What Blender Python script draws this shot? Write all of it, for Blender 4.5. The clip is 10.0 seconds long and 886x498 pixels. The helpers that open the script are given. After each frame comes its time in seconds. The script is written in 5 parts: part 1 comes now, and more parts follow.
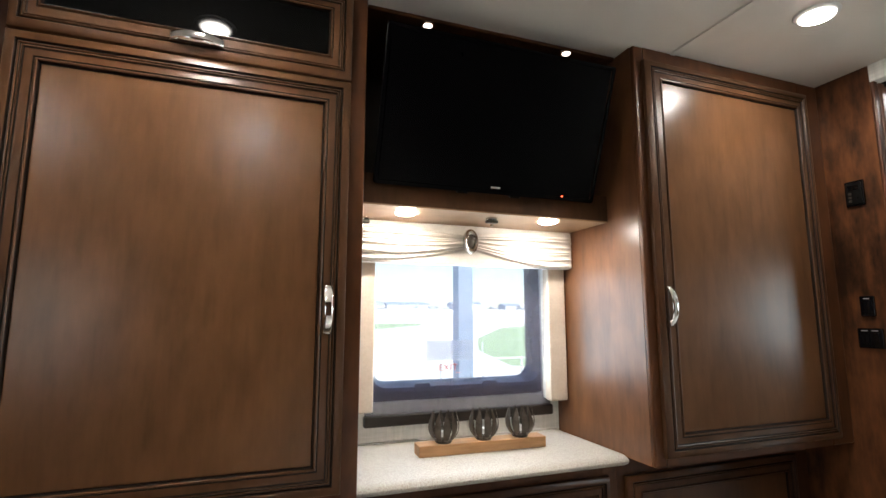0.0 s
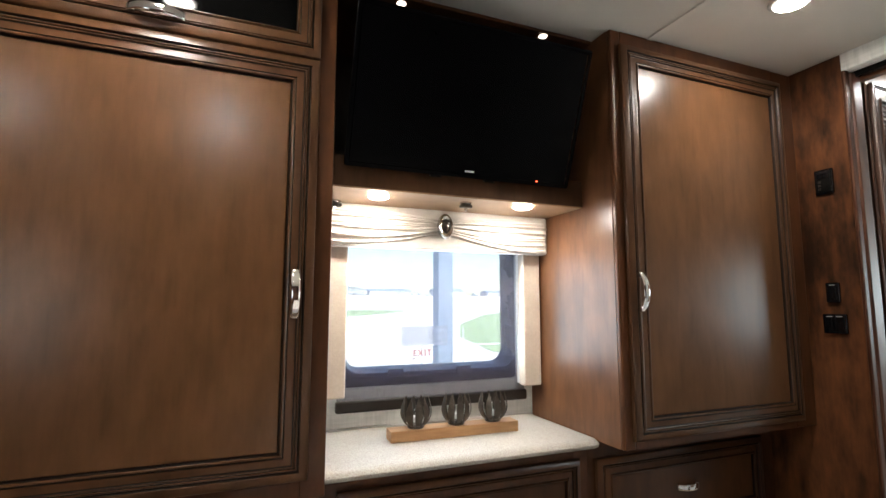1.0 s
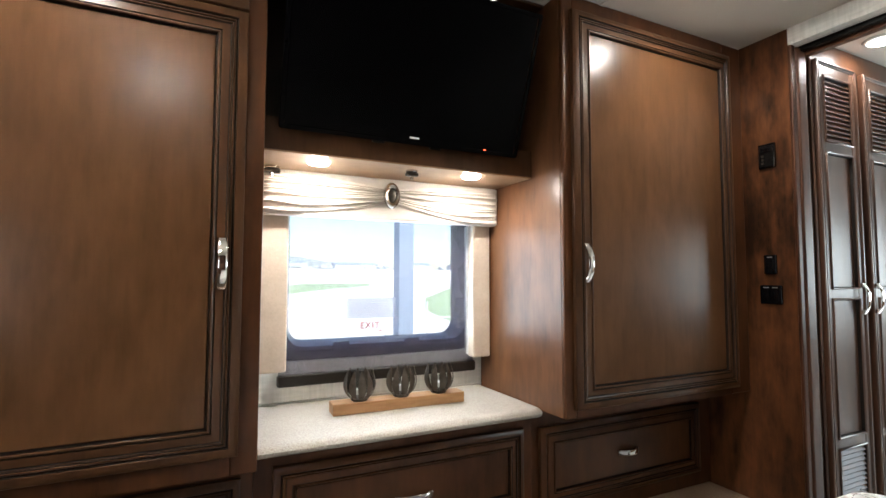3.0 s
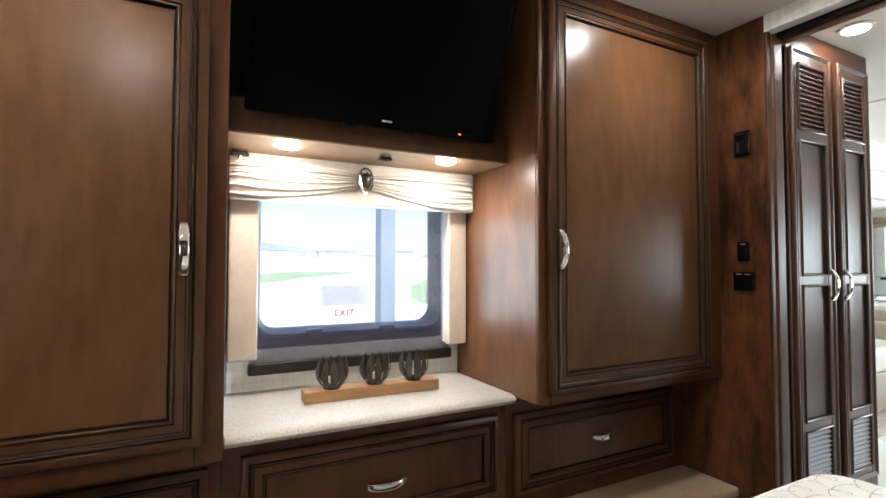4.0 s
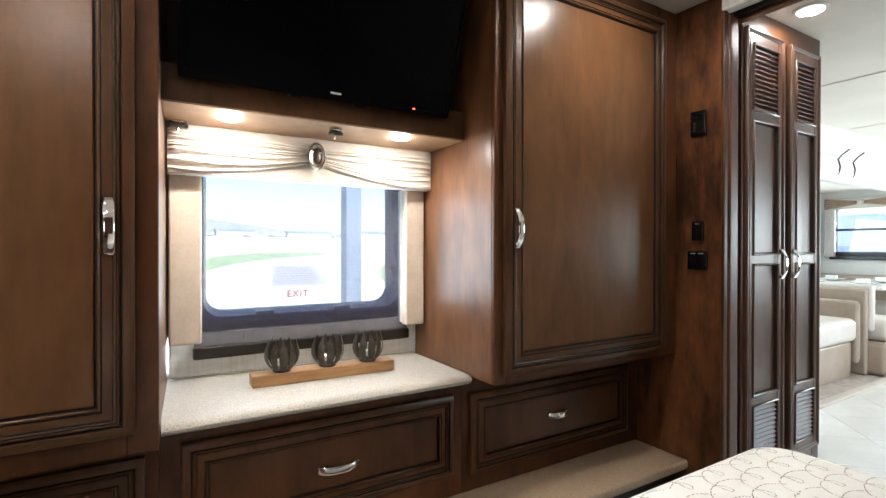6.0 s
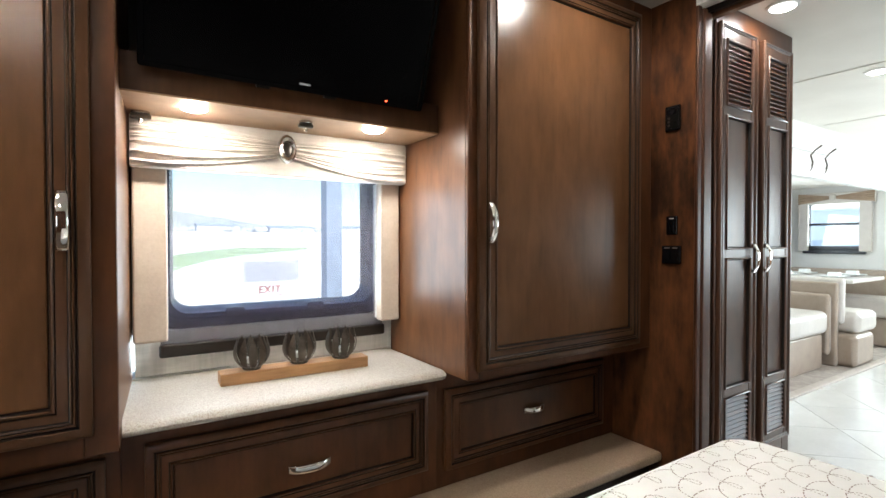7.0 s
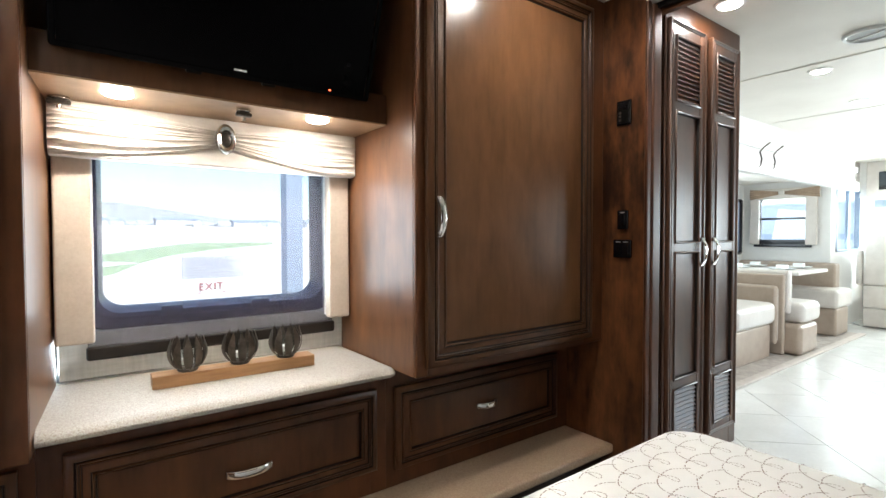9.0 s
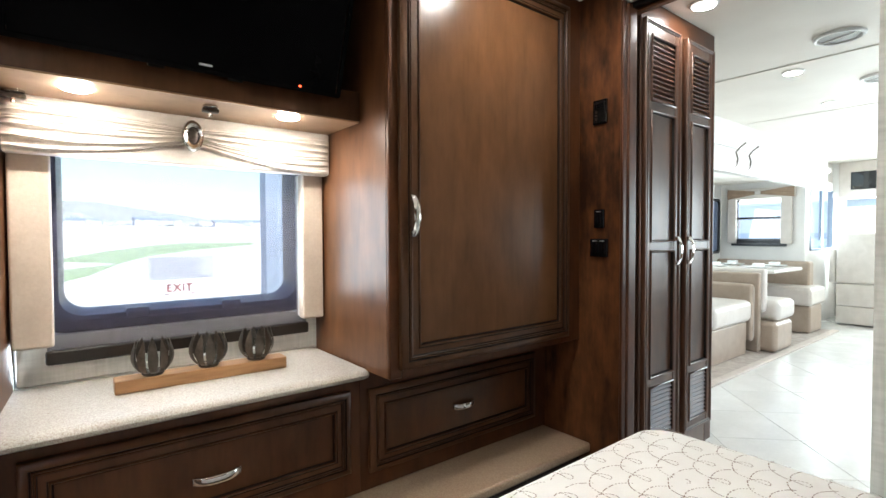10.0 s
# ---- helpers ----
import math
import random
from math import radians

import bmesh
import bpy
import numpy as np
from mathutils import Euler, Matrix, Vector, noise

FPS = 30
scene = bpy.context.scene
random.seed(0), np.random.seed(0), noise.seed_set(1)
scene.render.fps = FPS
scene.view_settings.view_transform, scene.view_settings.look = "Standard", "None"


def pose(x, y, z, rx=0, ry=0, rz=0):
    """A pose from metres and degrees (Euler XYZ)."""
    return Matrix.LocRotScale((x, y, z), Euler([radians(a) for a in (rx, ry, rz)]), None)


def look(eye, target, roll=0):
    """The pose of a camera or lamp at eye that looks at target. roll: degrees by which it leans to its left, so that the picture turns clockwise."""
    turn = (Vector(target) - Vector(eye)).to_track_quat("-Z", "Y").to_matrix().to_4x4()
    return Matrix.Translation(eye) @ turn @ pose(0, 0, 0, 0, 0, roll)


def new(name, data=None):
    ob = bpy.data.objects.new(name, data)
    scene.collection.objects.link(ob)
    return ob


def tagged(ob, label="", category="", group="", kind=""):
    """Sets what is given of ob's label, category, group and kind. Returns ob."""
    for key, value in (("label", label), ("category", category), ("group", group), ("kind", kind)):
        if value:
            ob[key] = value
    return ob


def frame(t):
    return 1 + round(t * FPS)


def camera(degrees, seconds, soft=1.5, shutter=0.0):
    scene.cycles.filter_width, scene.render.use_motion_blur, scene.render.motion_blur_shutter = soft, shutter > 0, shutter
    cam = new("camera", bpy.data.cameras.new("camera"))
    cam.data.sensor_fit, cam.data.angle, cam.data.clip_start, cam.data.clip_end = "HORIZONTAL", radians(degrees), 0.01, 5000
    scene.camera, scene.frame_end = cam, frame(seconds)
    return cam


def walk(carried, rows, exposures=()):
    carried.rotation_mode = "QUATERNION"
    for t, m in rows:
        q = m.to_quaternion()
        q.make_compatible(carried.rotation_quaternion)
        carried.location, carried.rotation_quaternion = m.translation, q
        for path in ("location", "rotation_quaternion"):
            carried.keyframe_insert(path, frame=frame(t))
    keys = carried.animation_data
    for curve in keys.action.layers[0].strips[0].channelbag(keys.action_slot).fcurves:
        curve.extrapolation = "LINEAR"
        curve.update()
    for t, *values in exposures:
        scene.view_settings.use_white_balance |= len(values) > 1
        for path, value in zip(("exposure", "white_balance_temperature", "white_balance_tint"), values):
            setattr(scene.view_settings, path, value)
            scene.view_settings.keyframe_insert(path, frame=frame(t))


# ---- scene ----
EXPOSURE = 2.0
cam = camera(84.4, 10.0)
PATH = [
    (0, (0.044, 0.112, 1.185), (0.719, 1.974, 1.462), 0.0),
    (0.5, (0.061, 0.118, 1.182), (0.77, 1.971, 1.431), 0.1),
    (1, (0.081, 0.12, 1.18), (0.824, 1.963, 1.404), 0.1),
    (1.5, (0.098, 0.126, 1.181), (0.874, 1.959, 1.377), 0.1),
    (2, (0.123, 0.126, 1.174), (0.927, 1.949, 1.344), 0.1),
    (2.5, (0.144, 0.129, 1.172), (0.982, 1.939, 1.317), 0.1),
    (4, (0.205, 0.136, 1.167), (1.133, 1.906, 1.236), 0.1),
    (4.5, (0.226, 0.139, 1.164), (1.178, 1.896, 1.213), 0.1),
    (5, (0.243, 0.141, 1.163), (1.221, 1.885, 1.186), 0.1),
    (5.5, (0.256, 0.144, 1.162), (1.259, 1.875, 1.167), 0.1),
    (7, (0.311, 0.141, 1.162), (1.396, 1.82, 1.131), 0.0),
    (7.5, (0.328, 0.14, 1.161), (1.436, 1.805, 1.125), -0.0),
    (8, (0.349, 0.139, 1.162), (1.484, 1.785, 1.117), -0.0),
    (8.5, (0.368, 0.137, 1.16), (1.533, 1.761, 1.113), -0.1),
    (9, (0.386, 0.134, 1.162), (1.576, 1.741, 1.108), -0.1),
    (9.5, (0.404, 0.133, 1.162), (1.62, 1.72, 1.106), -0.2),
    (10, (0.424, 0.13, 1.16), (1.664, 1.699, 1.105), -0.2),
]
walk(cam, [(t, look(eye, target, roll)) for t, eye, target, roll in PATH], exposures=[(0.0, EXPOSURE), (10.0, EXPOSURE)])

# ---- world, sun, daylight ----
world = bpy.data.worlds.new("world")
scene.world = world
world.use_nodes = True
wn, wl = world.node_tree.nodes, world.node_tree.links
sky = wn.new("ShaderNodeTexSky")
sky.sky_type, sky.sun_disc = "NISHITA", False
sky.sun_elevation, sky.sun_rotation = radians(48), radians(160)
wl.new(sky.outputs[0], wn["Background"].inputs[0])
wn["Background"].inputs[1].default_value = 0.15
sun_data = bpy.data.lights.new("sun", "SUN")
sun_data.energy, sun_data.angle, sun_data.color = 5.0, radians(0.5), (1.0, 0.95, 0.88)
sun = new("sun", sun_data)
sun.matrix_world = look((0, 0, 0), (-0.23, 0.63, -0.74))


def window_light(name, eye, target, width, height, watts, color=(0.80, 0.92, 1.0)):
    d = bpy.data.lights.new(name, "AREA")
    d.shape, d.size, d.size_y, d.energy, d.color = "RECTANGLE", width, height, watts, color
    ob = new(name, d)
    ob.matrix_world = look(eye, target)
    return ob


# the big panes of the living area are tinted slightly green
HALL_SKY = (0.78, 0.935, 0.98)
window_light("daylight_windshield", (9.25, 0.8, 1.35), (5.0, 0.8, 0.9), 2.0, 0.9, 57, HALL_SKY)
window_light("daylight_galley_window", (5.2, -0.37, 1.22), (5.2, 1.0, 1.0), 1.9, 0.68, 9.2)
window_light("daylight_bedroom_window", (0.77, 1.885, 1.15), (0.77, 0.5, 1.0), 0.66, 0.44, 1.25)
window_light("daylight_corner_gap", (0.325, 1.9215, 0.803), (0.50, 1.60, 0.74), 0.007, 0.13, 0.016)
window_light("daylight_bedside_window", (-1.35, -1.26, 1.2), (-0.9, 1.0, 1.1), 0.6, 0.7, 0.85)
window_light("daylight_cab_window", (8.37, 2.06, 1.35), (8.2, 0.5, 0.9), 0.85, 0.7, 3.5, HALL_SKY)
window_light("daylight_dinette_window", (5.9, 3.06, 1.28), (5.9, 1.0, 0.9), 1.7, 0.55, 7, HALL_SKY)


# ---- materials ----
def shader(name, base, rough, metal=0.0, coat=0.0, specular=0.5):
    m = bpy.data.materials.new(name)
    m.use_nodes = True
    b = m.node_tree.nodes["Principled BSDF"]
    b.inputs["Base Color"].default_value = (*base, 1)
    b.inputs["Roughness"].default_value = rough
    b.inputs["Metallic"].default_value = metal
    b.inputs["Coat Weight"].default_value = coat
    b.inputs["Coat Roughness"].default_value = 0.2
    b.inputs["Specular IOR Level"].default_value = specular
    return m, m.node_tree.nodes, m.node_tree.links, b


def ramp(nodes, stops):
    r = nodes.new("ShaderNodeValToRGB")
    el = r.color_ramp.elements
    while len(el) < len(stops):
        el.new(0.5)
    for e, (p, c) in zip(el, stops):
        e.position, e.color = p, (*c, 1)
    return r


def textured(name, dark, light, rough, scale=(1, 1, 1), size=8.0, detail=6.0, fine=60.0, fine_mix=0.25, bump=0.0,
             bump_size=200.0, metal=0.0, coat=0.0, rough_var=0.08, lo=0.3, hi=0.7, specular=0.5, random_mix=0.0):
    """Two scales of mottling between two colours, with a fine relief."""
    m, n, l, b = shader(name, light, rough, metal, coat, specular)
    tc = n.new("ShaderNodeTexCoord")
    mp = n.new("ShaderNodeMapping")
    mp.inputs["Scale"].default_value = scale
    l.new(tc.outputs["Object"], mp.inputs["Vector"])
    a = n.new("ShaderNodeTexNoise")
    a.inputs["Scale"].default_value, a.inputs["Detail"].default_value = size, detail
    a.inputs["Distortion"].default_value = 0.4
    f = n.new("ShaderNodeTexNoise")
    f.inputs["Scale"].default_value, f.inputs["Detail"].default_value = fine, 3.0
    l.new(mp.outputs[0], a.inputs["Vector"])
    l.new(mp.outputs[0], f.inputs["Vector"])
    mix = n.new("ShaderNodeMix")
    mix.inputs[0].default_value = fine_mix
    l.new(a.outputs[0], mix.inputs[2])
    l.new(f.outputs[0], mix.inputs[3])
    r = ramp(n, [(lo, dark), (hi, light)])
    l.new(mix.outputs[0], r.inputs[0])
    out = r.outputs[0]
    if random_mix:
        info = n.new("ShaderNodeObjectInfo")
        vary = n.new("ShaderNodeMapRange")
        vary.inputs[3].default_value, vary.inputs[4].default_value = 1 - random_mix, 1 + random_mix
        l.new(info.outputs["Random"], vary.inputs[0])
        sc = n.new("ShaderNodeVectorMath")
        sc.operation = "SCALE"
        l.new(out, sc.inputs[0])
        l.new(vary.outputs[0], sc.inputs["Scale"])
        out = sc.outputs[0]
    l.new(out, b.inputs["Base Color"])
    rr = n.new("ShaderNodeMapRange")
    rr.inputs[3].default_value, rr.inputs[4].default_value = rough - rough_var, rough + rough_var
    l.new(a.outputs[0], rr.inputs[0])
    l.new(rr.outputs[0], b.inputs["Roughness"])
    if bump:
        t = n.new("ShaderNodeTexNoise")
        t.inputs["Scale"].default_value, t.inputs["Detail"].default_value = bump_size, 2.0
        l.new(mp.outputs[0], t.inputs["Vector"])
        bp = n.new("ShaderNodeBump")
        bp.inputs["Strength"].default_value, bp.inputs["Distance"].default_value = bump, 0.002
        l.new(t.outputs[0], bp.inputs["Height"])
        l.new(bp.outputs[0], b.inputs["Normal"])
    return m


def wood(name, dark, light, rough, spread=(0.36, 0.66), grain=1.0, mottle=1.0, specular=0.38):
    """Stained wood: broad cloudiness, upright mottling and fine pores, shifted from piece to piece."""
    m, n, l, b = shader(name, light, rough, specular=specular)
    tc, info = n.new("ShaderNodeTexCoord"), n.new("ShaderNodeObjectInfo")
    shift = n.new("ShaderNodeVectorMath")
    shift.operation = "ADD"
    far = n.new("ShaderNodeMath")
    far.operation, far.inputs[1].default_value = "MULTIPLY", 23.0
    l.new(info.outputs["Random"], far.inputs[0])
    l.new(tc.outputs["Object"], shift.inputs[0])
    l.new(far.outputs[0], shift.inputs[1])
    layers = []
    for sc, detail in (((2.6, 2.6, 1.3), 2.0), ((12.0 * mottle, 12.0 * mottle, 5.0 * mottle), 5.0), ((110.0, 110.0, 9.0), 3.0)):
        mp = n.new("ShaderNodeMapping")
        mp.inputs["Scale"].default_value = sc
        l.new(shift.outputs[0], mp.inputs["Vector"])
        t = n.new("ShaderNodeTexNoise")
        t.inputs["Scale"].default_value, t.inputs["Detail"].default_value, t.inputs["Roughness"].default_value = 1.0, detail, 0.55
        l.new(mp.outputs[0], t.inputs["Vector"])
        layers.append(t)
    m1, m2 = n.new("ShaderNodeMix"), n.new("ShaderNodeMix")
    m1.inputs[0].default_value, m2.inputs[0].default_value = 0.58, 0.16 * grain
    l.new(layers[0].outputs[0], m1.inputs[2])
    l.new(layers[1].outputs[0], m1.inputs[3])
    l.new(m1.outputs[0], m2.inputs[2])
    l.new(layers[2].outputs[0], m2.inputs[3])
    r = ramp(n, [(spread[0], dark), (spread[1], light)])
    # faint dark streaks where the stain has gathered in the pores
    fm, ft, fleck, less = n.new("ShaderNodeMapping"), n.new("ShaderNodeTexNoise"), n.new("ShaderNodeMapRange"), n.new("ShaderNodeMath")
    fm.inputs["Scale"].default_value = (34.0, 34.0, 6.0)
    ft.inputs["Scale"].default_value, ft.inputs["Detail"].default_value = 1.0, 4.0
    fleck.inputs[1].default_value, fleck.inputs[2].default_value = 0.50, 0.80
    fleck.inputs[3].default_value, fleck.inputs[4].default_value = 0.0, 0.10 * (spread[1] - spread[0]) / 0.4
    less.operation = "SUBTRACT"
    l.new(shift.outputs[0], fm.inputs["Vector"])
    l.new(fm.outputs[0], ft.inputs["Vector"])
    l.new(ft.outputs[0], fleck.inputs[0])
    l.new(m2.outputs[0], less.inputs[0])
    l.new(fleck.outputs[0], less.inputs[1])
    l.new(less.outputs[0], r.inputs[0])
    l.new(r.outputs[0], b.inputs["Base Color"])
    rr = n.new("ShaderNodeMapRange")
    rr.inputs[3].default_value, rr.inputs[4].default_value = rough - 0.022, rough + 0.022
    l.new(layers[1].outputs[0], rr.inputs[0])
    l.new(rr.outputs[0], b.inputs["Roughness"])
    bp = n.new("ShaderNodeBump")
    bp.inputs["Strength"].default_value, bp.inputs["Distance"].default_value = 0.02, 0.001
    l.new(layers[2].outputs[0], bp.inputs["Height"])
    l.new(bp.outputs[0], b.inputs["Normal"])
    return m


def woven(name, dark, light, rough, pitch=0.0022, clear=0.0):
    """Linen-like weave of two sets of threads; clear: how much light passes between the threads."""
    m, n, l, b = shader(name, light, rough)
    tc = n.new("ShaderNodeTexCoord")
    nz = []
    for sc in ((1 / pitch / 6, 1 / pitch / 6, 8.0), (10.0, 10.0, 1 / pitch / 6)):
        mp = n.new("ShaderNodeMapping")
        mp.inputs["Scale"].default_value = sc
        l.new(tc.outputs["Object"], mp.inputs["Vector"])
        t = n.new("ShaderNodeTexNoise")
        t.inputs["Scale"].default_value, t.inputs["Detail"].default_value = 1.0, 3.0
        l.new(mp.outputs[0], t.inputs["Vector"])
        nz.append(t)
    mix = n.new("ShaderNodeMix")
    mix.inputs[0].default_value = 0.5
    l.new(nz[0].outputs[0], mix.inputs[2])
    l.new(nz[1].outputs[0], mix.inputs[3])
    r = ramp(n, [(0.36, dark), (0.64, light)])
    l.new(mix.outputs[0], r.inputs[0])
    l.new(r.outputs[0], b.inputs["Base Color"])
    bp = n.new("ShaderNodeBump")
    bp.inputs["Strength"].default_value, bp.inputs["Distance"].default_value = 0.25, 0.001
    l.new(mix.outputs[0], bp.inputs["Height"])
    l.new(bp.outputs[0], b.inputs["Normal"])
    if clear:
        tr = n.new("ShaderNodeBsdfTransparent")
        ms = n.new("ShaderNodeMixShader")
        ms.inputs[0].default_value = clear
        tl = n.new("ShaderNodeBsdfTranslucent")
        l.new(r.outputs[0], tl.inputs[0])
        half = n.new("ShaderNodeMixShader")
        l.new(b.outputs[0], half.inputs[1])
        l.new(tl.outputs[0], half.inputs[2])
        l.new(half.outputs[0], ms.inputs[1])
        l.new(tr.outputs[0], ms.inputs[2])
        l.new(ms.outputs[0], n["Material Output"].inputs["Surface"])
    return m


def film(name, color, clear):
    """Thin print that daylight shines through."""
    m, n, l, b = shader(name, color, 0.5)
    tl, tr, ms = n.new("ShaderNodeBsdfTranslucent"), n.new("ShaderNodeBsdfTransparent"), n.new("ShaderNodeMixShader")
    nz = n.new("ShaderNodeTexNoise")
    nz.inputs["Scale"].default_value = 90.0
    r = ramp(n, [(0.3, tuple(c * 0.9 for c in color)), (0.7, color)])
    l.new(nz.outputs[0], r.inputs[0])
    l.new(r.outputs[0], tl.inputs[0])
    ms.inputs[0].default_value = clear
    l.new(tl.outputs[0], ms.inputs[1])
    l.new(tr.outputs[0], ms.inputs[2])
    l.new(ms.outputs[0], n["Material Output"].inputs["Surface"])
    return m


def glowing(name, color, strength):
    m, n, l, b = shader(name, color, 0.4)
    b.inputs["Emission Color"].default_value = (*color, 1)
    b.inputs["Emission Strength"].default_value = strength
    return m


MAPLE = wood("glazed_maple", (0.062, 0.0272, 0.0116), (0.139, 0.0635, 0.0275), 0.262, (0.22, 0.78), 0.8, 1.2, 0.28)
RAILWOOD = wood("glazed_maple_frame", (0.040, 0.0172, 0.0074), (0.106, 0.0480, 0.0210), 0.30, (0.28, 0.72), 0.6, 1.3, 0.30)
STILEWOOD = wood("reddish_face_frame", (0.040, 0.0140, 0.0052), (0.118, 0.0440, 0.0168), 0.33, (0.32, 0.68), 0.6, 1.3, 0.24)
JAMBWOOD = wood("dark_red_jamb_wood", (0.042, 0.0150, 0.0074), (0.124, 0.0475, 0.0235), 0.38, (0.37, 0.63), 0.6, 1.2, 0.30)
# drawer maple, darker than the door panels
DRAWERWOOD = wood("drawer_maple", (0.036, 0.0140, 0.0055), (0.112, 0.0455, 0.0180), 0.30, (0.30, 0.70), 0.6, 1.2, 0.26)
GLAZE = textured("dark_glaze", (0.005, 0.0024, 0.0014), (0.013, 0.0062, 0.0032), 0.45, (1, 1, 0.3), 20.0, specular=0.25)
CHERRY = wood("cherry_laminate", (0.014, 0.0045, 0.0016), (0.168, 0.0610, 0.0225), 0.38, (0.37, 0.63), 0.6, 1.6)
CARCASS = wood("carcass_side_wood", (0.060, 0.0225, 0.0088), (0.180, 0.0760, 0.0310), 0.34, (0.34, 0.67), 0.7, 1.2, 0.50)
# wood lightened to hold the puck lamps' glow and bounce
LITPANEL = wood("puck_lit_shelf_underside", (0.27, 0.160, 0.088), (0.40, 0.255, 0.150), 0.40, (0.32, 0.70), 0.6, 1.2, 0.30)
PANTRYWOOD = wood("dark_glazed_maple", (0.044, 0.0185, 0.0098), (0.132, 0.0560, 0.0285), 0.37, (0.32, 0.68), 0.4, 1.0, 0.62)
# darker wood: the television's shadow on the shelf front is in this colour
SHADEDNICHE = wood("tv_shaded_niche_wood", (0.034, 0.014, 0.0055), (0.085, 0.037, 0.015), 0.36, (0.32, 0.68), 0.6, 1.2, 0.25)
# near-black wood, used on recessed and hidden parts
DARKWOOD = wood("dark_wood", (0.010, 0.005, 0.003), (0.030, 0.015, 0.009), 0.42)
CEILING = textured("ceiling_vinyl", (0.72, 0.685, 0.62), (0.81, 0.78, 0.715), 0.6, (1, 1, 1), 3.0, 4.0, 300.0, 0.3, 0.08, 500.0)
STONE = textured("speckled_solid_surface", (0.265, 0.228, 0.185), (0.485, 0.462, 0.420), 0.5, (1, 1, 1), 260.0, 3.0, 700.0, 0.5, lo=0.38, hi=0.56)
LAMINATE = textured("tan_laminate", (0.31, 0.215, 0.145), (0.46, 0.345, 0.245), 0.42, (1, 1, 1), 160.0, 3.0, 500.0, 0.5, lo=0.36, hi=0.6)
CHROME = textured("polished_chrome", (0.76, 0.75, 0.74), (0.90, 0.89, 0.87), 0.09, (1, 1, 1), 30.0, metal=1.0, rough_var=0.03)
NICKEL = textured("brushed_nickel", (0.45, 0.43, 0.40), (0.62, 0.60, 0.57), 0.22, (1, 1, 6), 60.0, metal=1.0, rough_var=0.04)
BLACKGLOSS = textured("glossy_black_glass", (0.003, 0.003, 0.0035), (0.005, 0.005, 0.006), 0.06, (1, 1, 1), 5.0, rough_var=0.02)
SMOKED = textured("smoked_black_glass", (0.0012, 0.0012, 0.0012), (0.002, 0.002, 0.002), 0.05, (1, 1, 1), 5.0, rough_var=0.01, specular=0.12)
SCREEN = textured("matt_black_screen", (0.0008, 0.0008, 0.001), (0.0016, 0.0016, 0.002), 0.24, (1, 1, 1), 5.0, rough_var=0.02, specular=0.06)
BLACKPLASTIC = textured("black_plastic", (0.0022, 0.0022, 0.0022), (0.0055, 0.0053, 0.0050), 0.30, (1, 1, 1), 40.0, bump=0.05, specular=0.22)
SATIN = textured("cream_satin", (0.58, 0.535, 0.475), (0.69, 0.65, 0.595), 0.42, (1, 1, 3), 30.0, 3.0, 200.0, 0.4, 0.12, 600.0)
LEATHERETTE = textured("cream_leatherette", (0.57, 0.485, 0.395), (0.70, 0.615, 0.52), 0.42, (1, 1, 1), 14.0, 5.0, 120.0, 0.4, 0.2, 180.0)
LINEN = woven("linen_wallpaper", (0.70, 0.725, 0.69), (0.92, 0.935, 0.905), 0.5)
SHADE = woven("dark_mesh_shade", (0.11, 0.105, 0.165), (0.23, 0.22, 0.32), 0.6, 0.0018, 0.65)
FRAMEBLACK = textured("bronze_black_frame", (0.012, 0.011, 0.014), (0.028, 0.026, 0.032), 0.20, (1, 1, 1), 12.0, rough_var=0.05)
BRONZE = textured("dark_bronze_bar", (0.010, 0.0075, 0.006), (0.024, 0.018, 0.014), 0.34, (0.2, 1, 1), 30.0, specular=0.4)
IRON = textured("dark_tin", (0.050, 0.041, 0.033), (0.125, 0.108, 0.090), 0.34, (1, 1, 1), 25.0, 5.0, 120.0, 0.4, 0.15, 120.0, metal=0.75)
OAK = textured("honey_oak", (0.30, 0.15, 0.06), (0.50, 0.28, 0.13), 0.5, (0.12, 1, 1), 30.0, 5.0, 120.0, 0.4, 0.1, 200.0)
SOFA = textured("beige_leather", (0.33, 0.255, 0.195), (0.42, 0.335, 0.265), 0.42, (1, 1, 1), 10.0, 5.0, 120.0, 0.3, 0.15, 150.0)
# paler leather; on sofa and bench cushions it stands for window glare
SOFALIGHT = textured("pale_and_glare_lit_leather", (0.56, 0.51, 0.46), (0.66, 0.61, 0.56), 0.42, (1, 1, 1), 10.0, 5.0, 120.0, 0.3, 0.15, 150.0)
TILE = textured("pale_porcelain", (0.64, 0.63, 0.60), (0.77, 0.76, 0.73), 0.22, (1, 1, 1), 4.0, 6.0, 40.0, 0.3, rough_var=0.04, random_mix=0.03)
GROUT = textured("grey_grout", (0.58, 0.565, 0.53), (0.66, 0.64, 0.61), 0.8, (1, 1, 1), 60.0)
CARPET = textured("patterned_beige_carpet", (0.32, 0.27, 0.235), (0.55, 0.49, 0.44), 0.9, (1, 1, 1), 16.0, 4.0, 400.0, 0.4, 0.5, 500.0, specular=0.1)
BORDER = textured("pale_carpet_binding", (0.48, 0.42, 0.37), (0.62, 0.56, 0.51), 0.9, (1, 1, 1), 30.0, 4.0, 400.0, 0.4, 0.4, 400.0, specular=0.1)
DARKCARPET = textured("brown_carpet", (0.06, 0.045, 0.033), (0.12, 0.09, 0.07), 0.9, (1, 1, 1), 16.0, 4.0, 400.0, 0.4, 0.5, 500.0, specular=0.1)
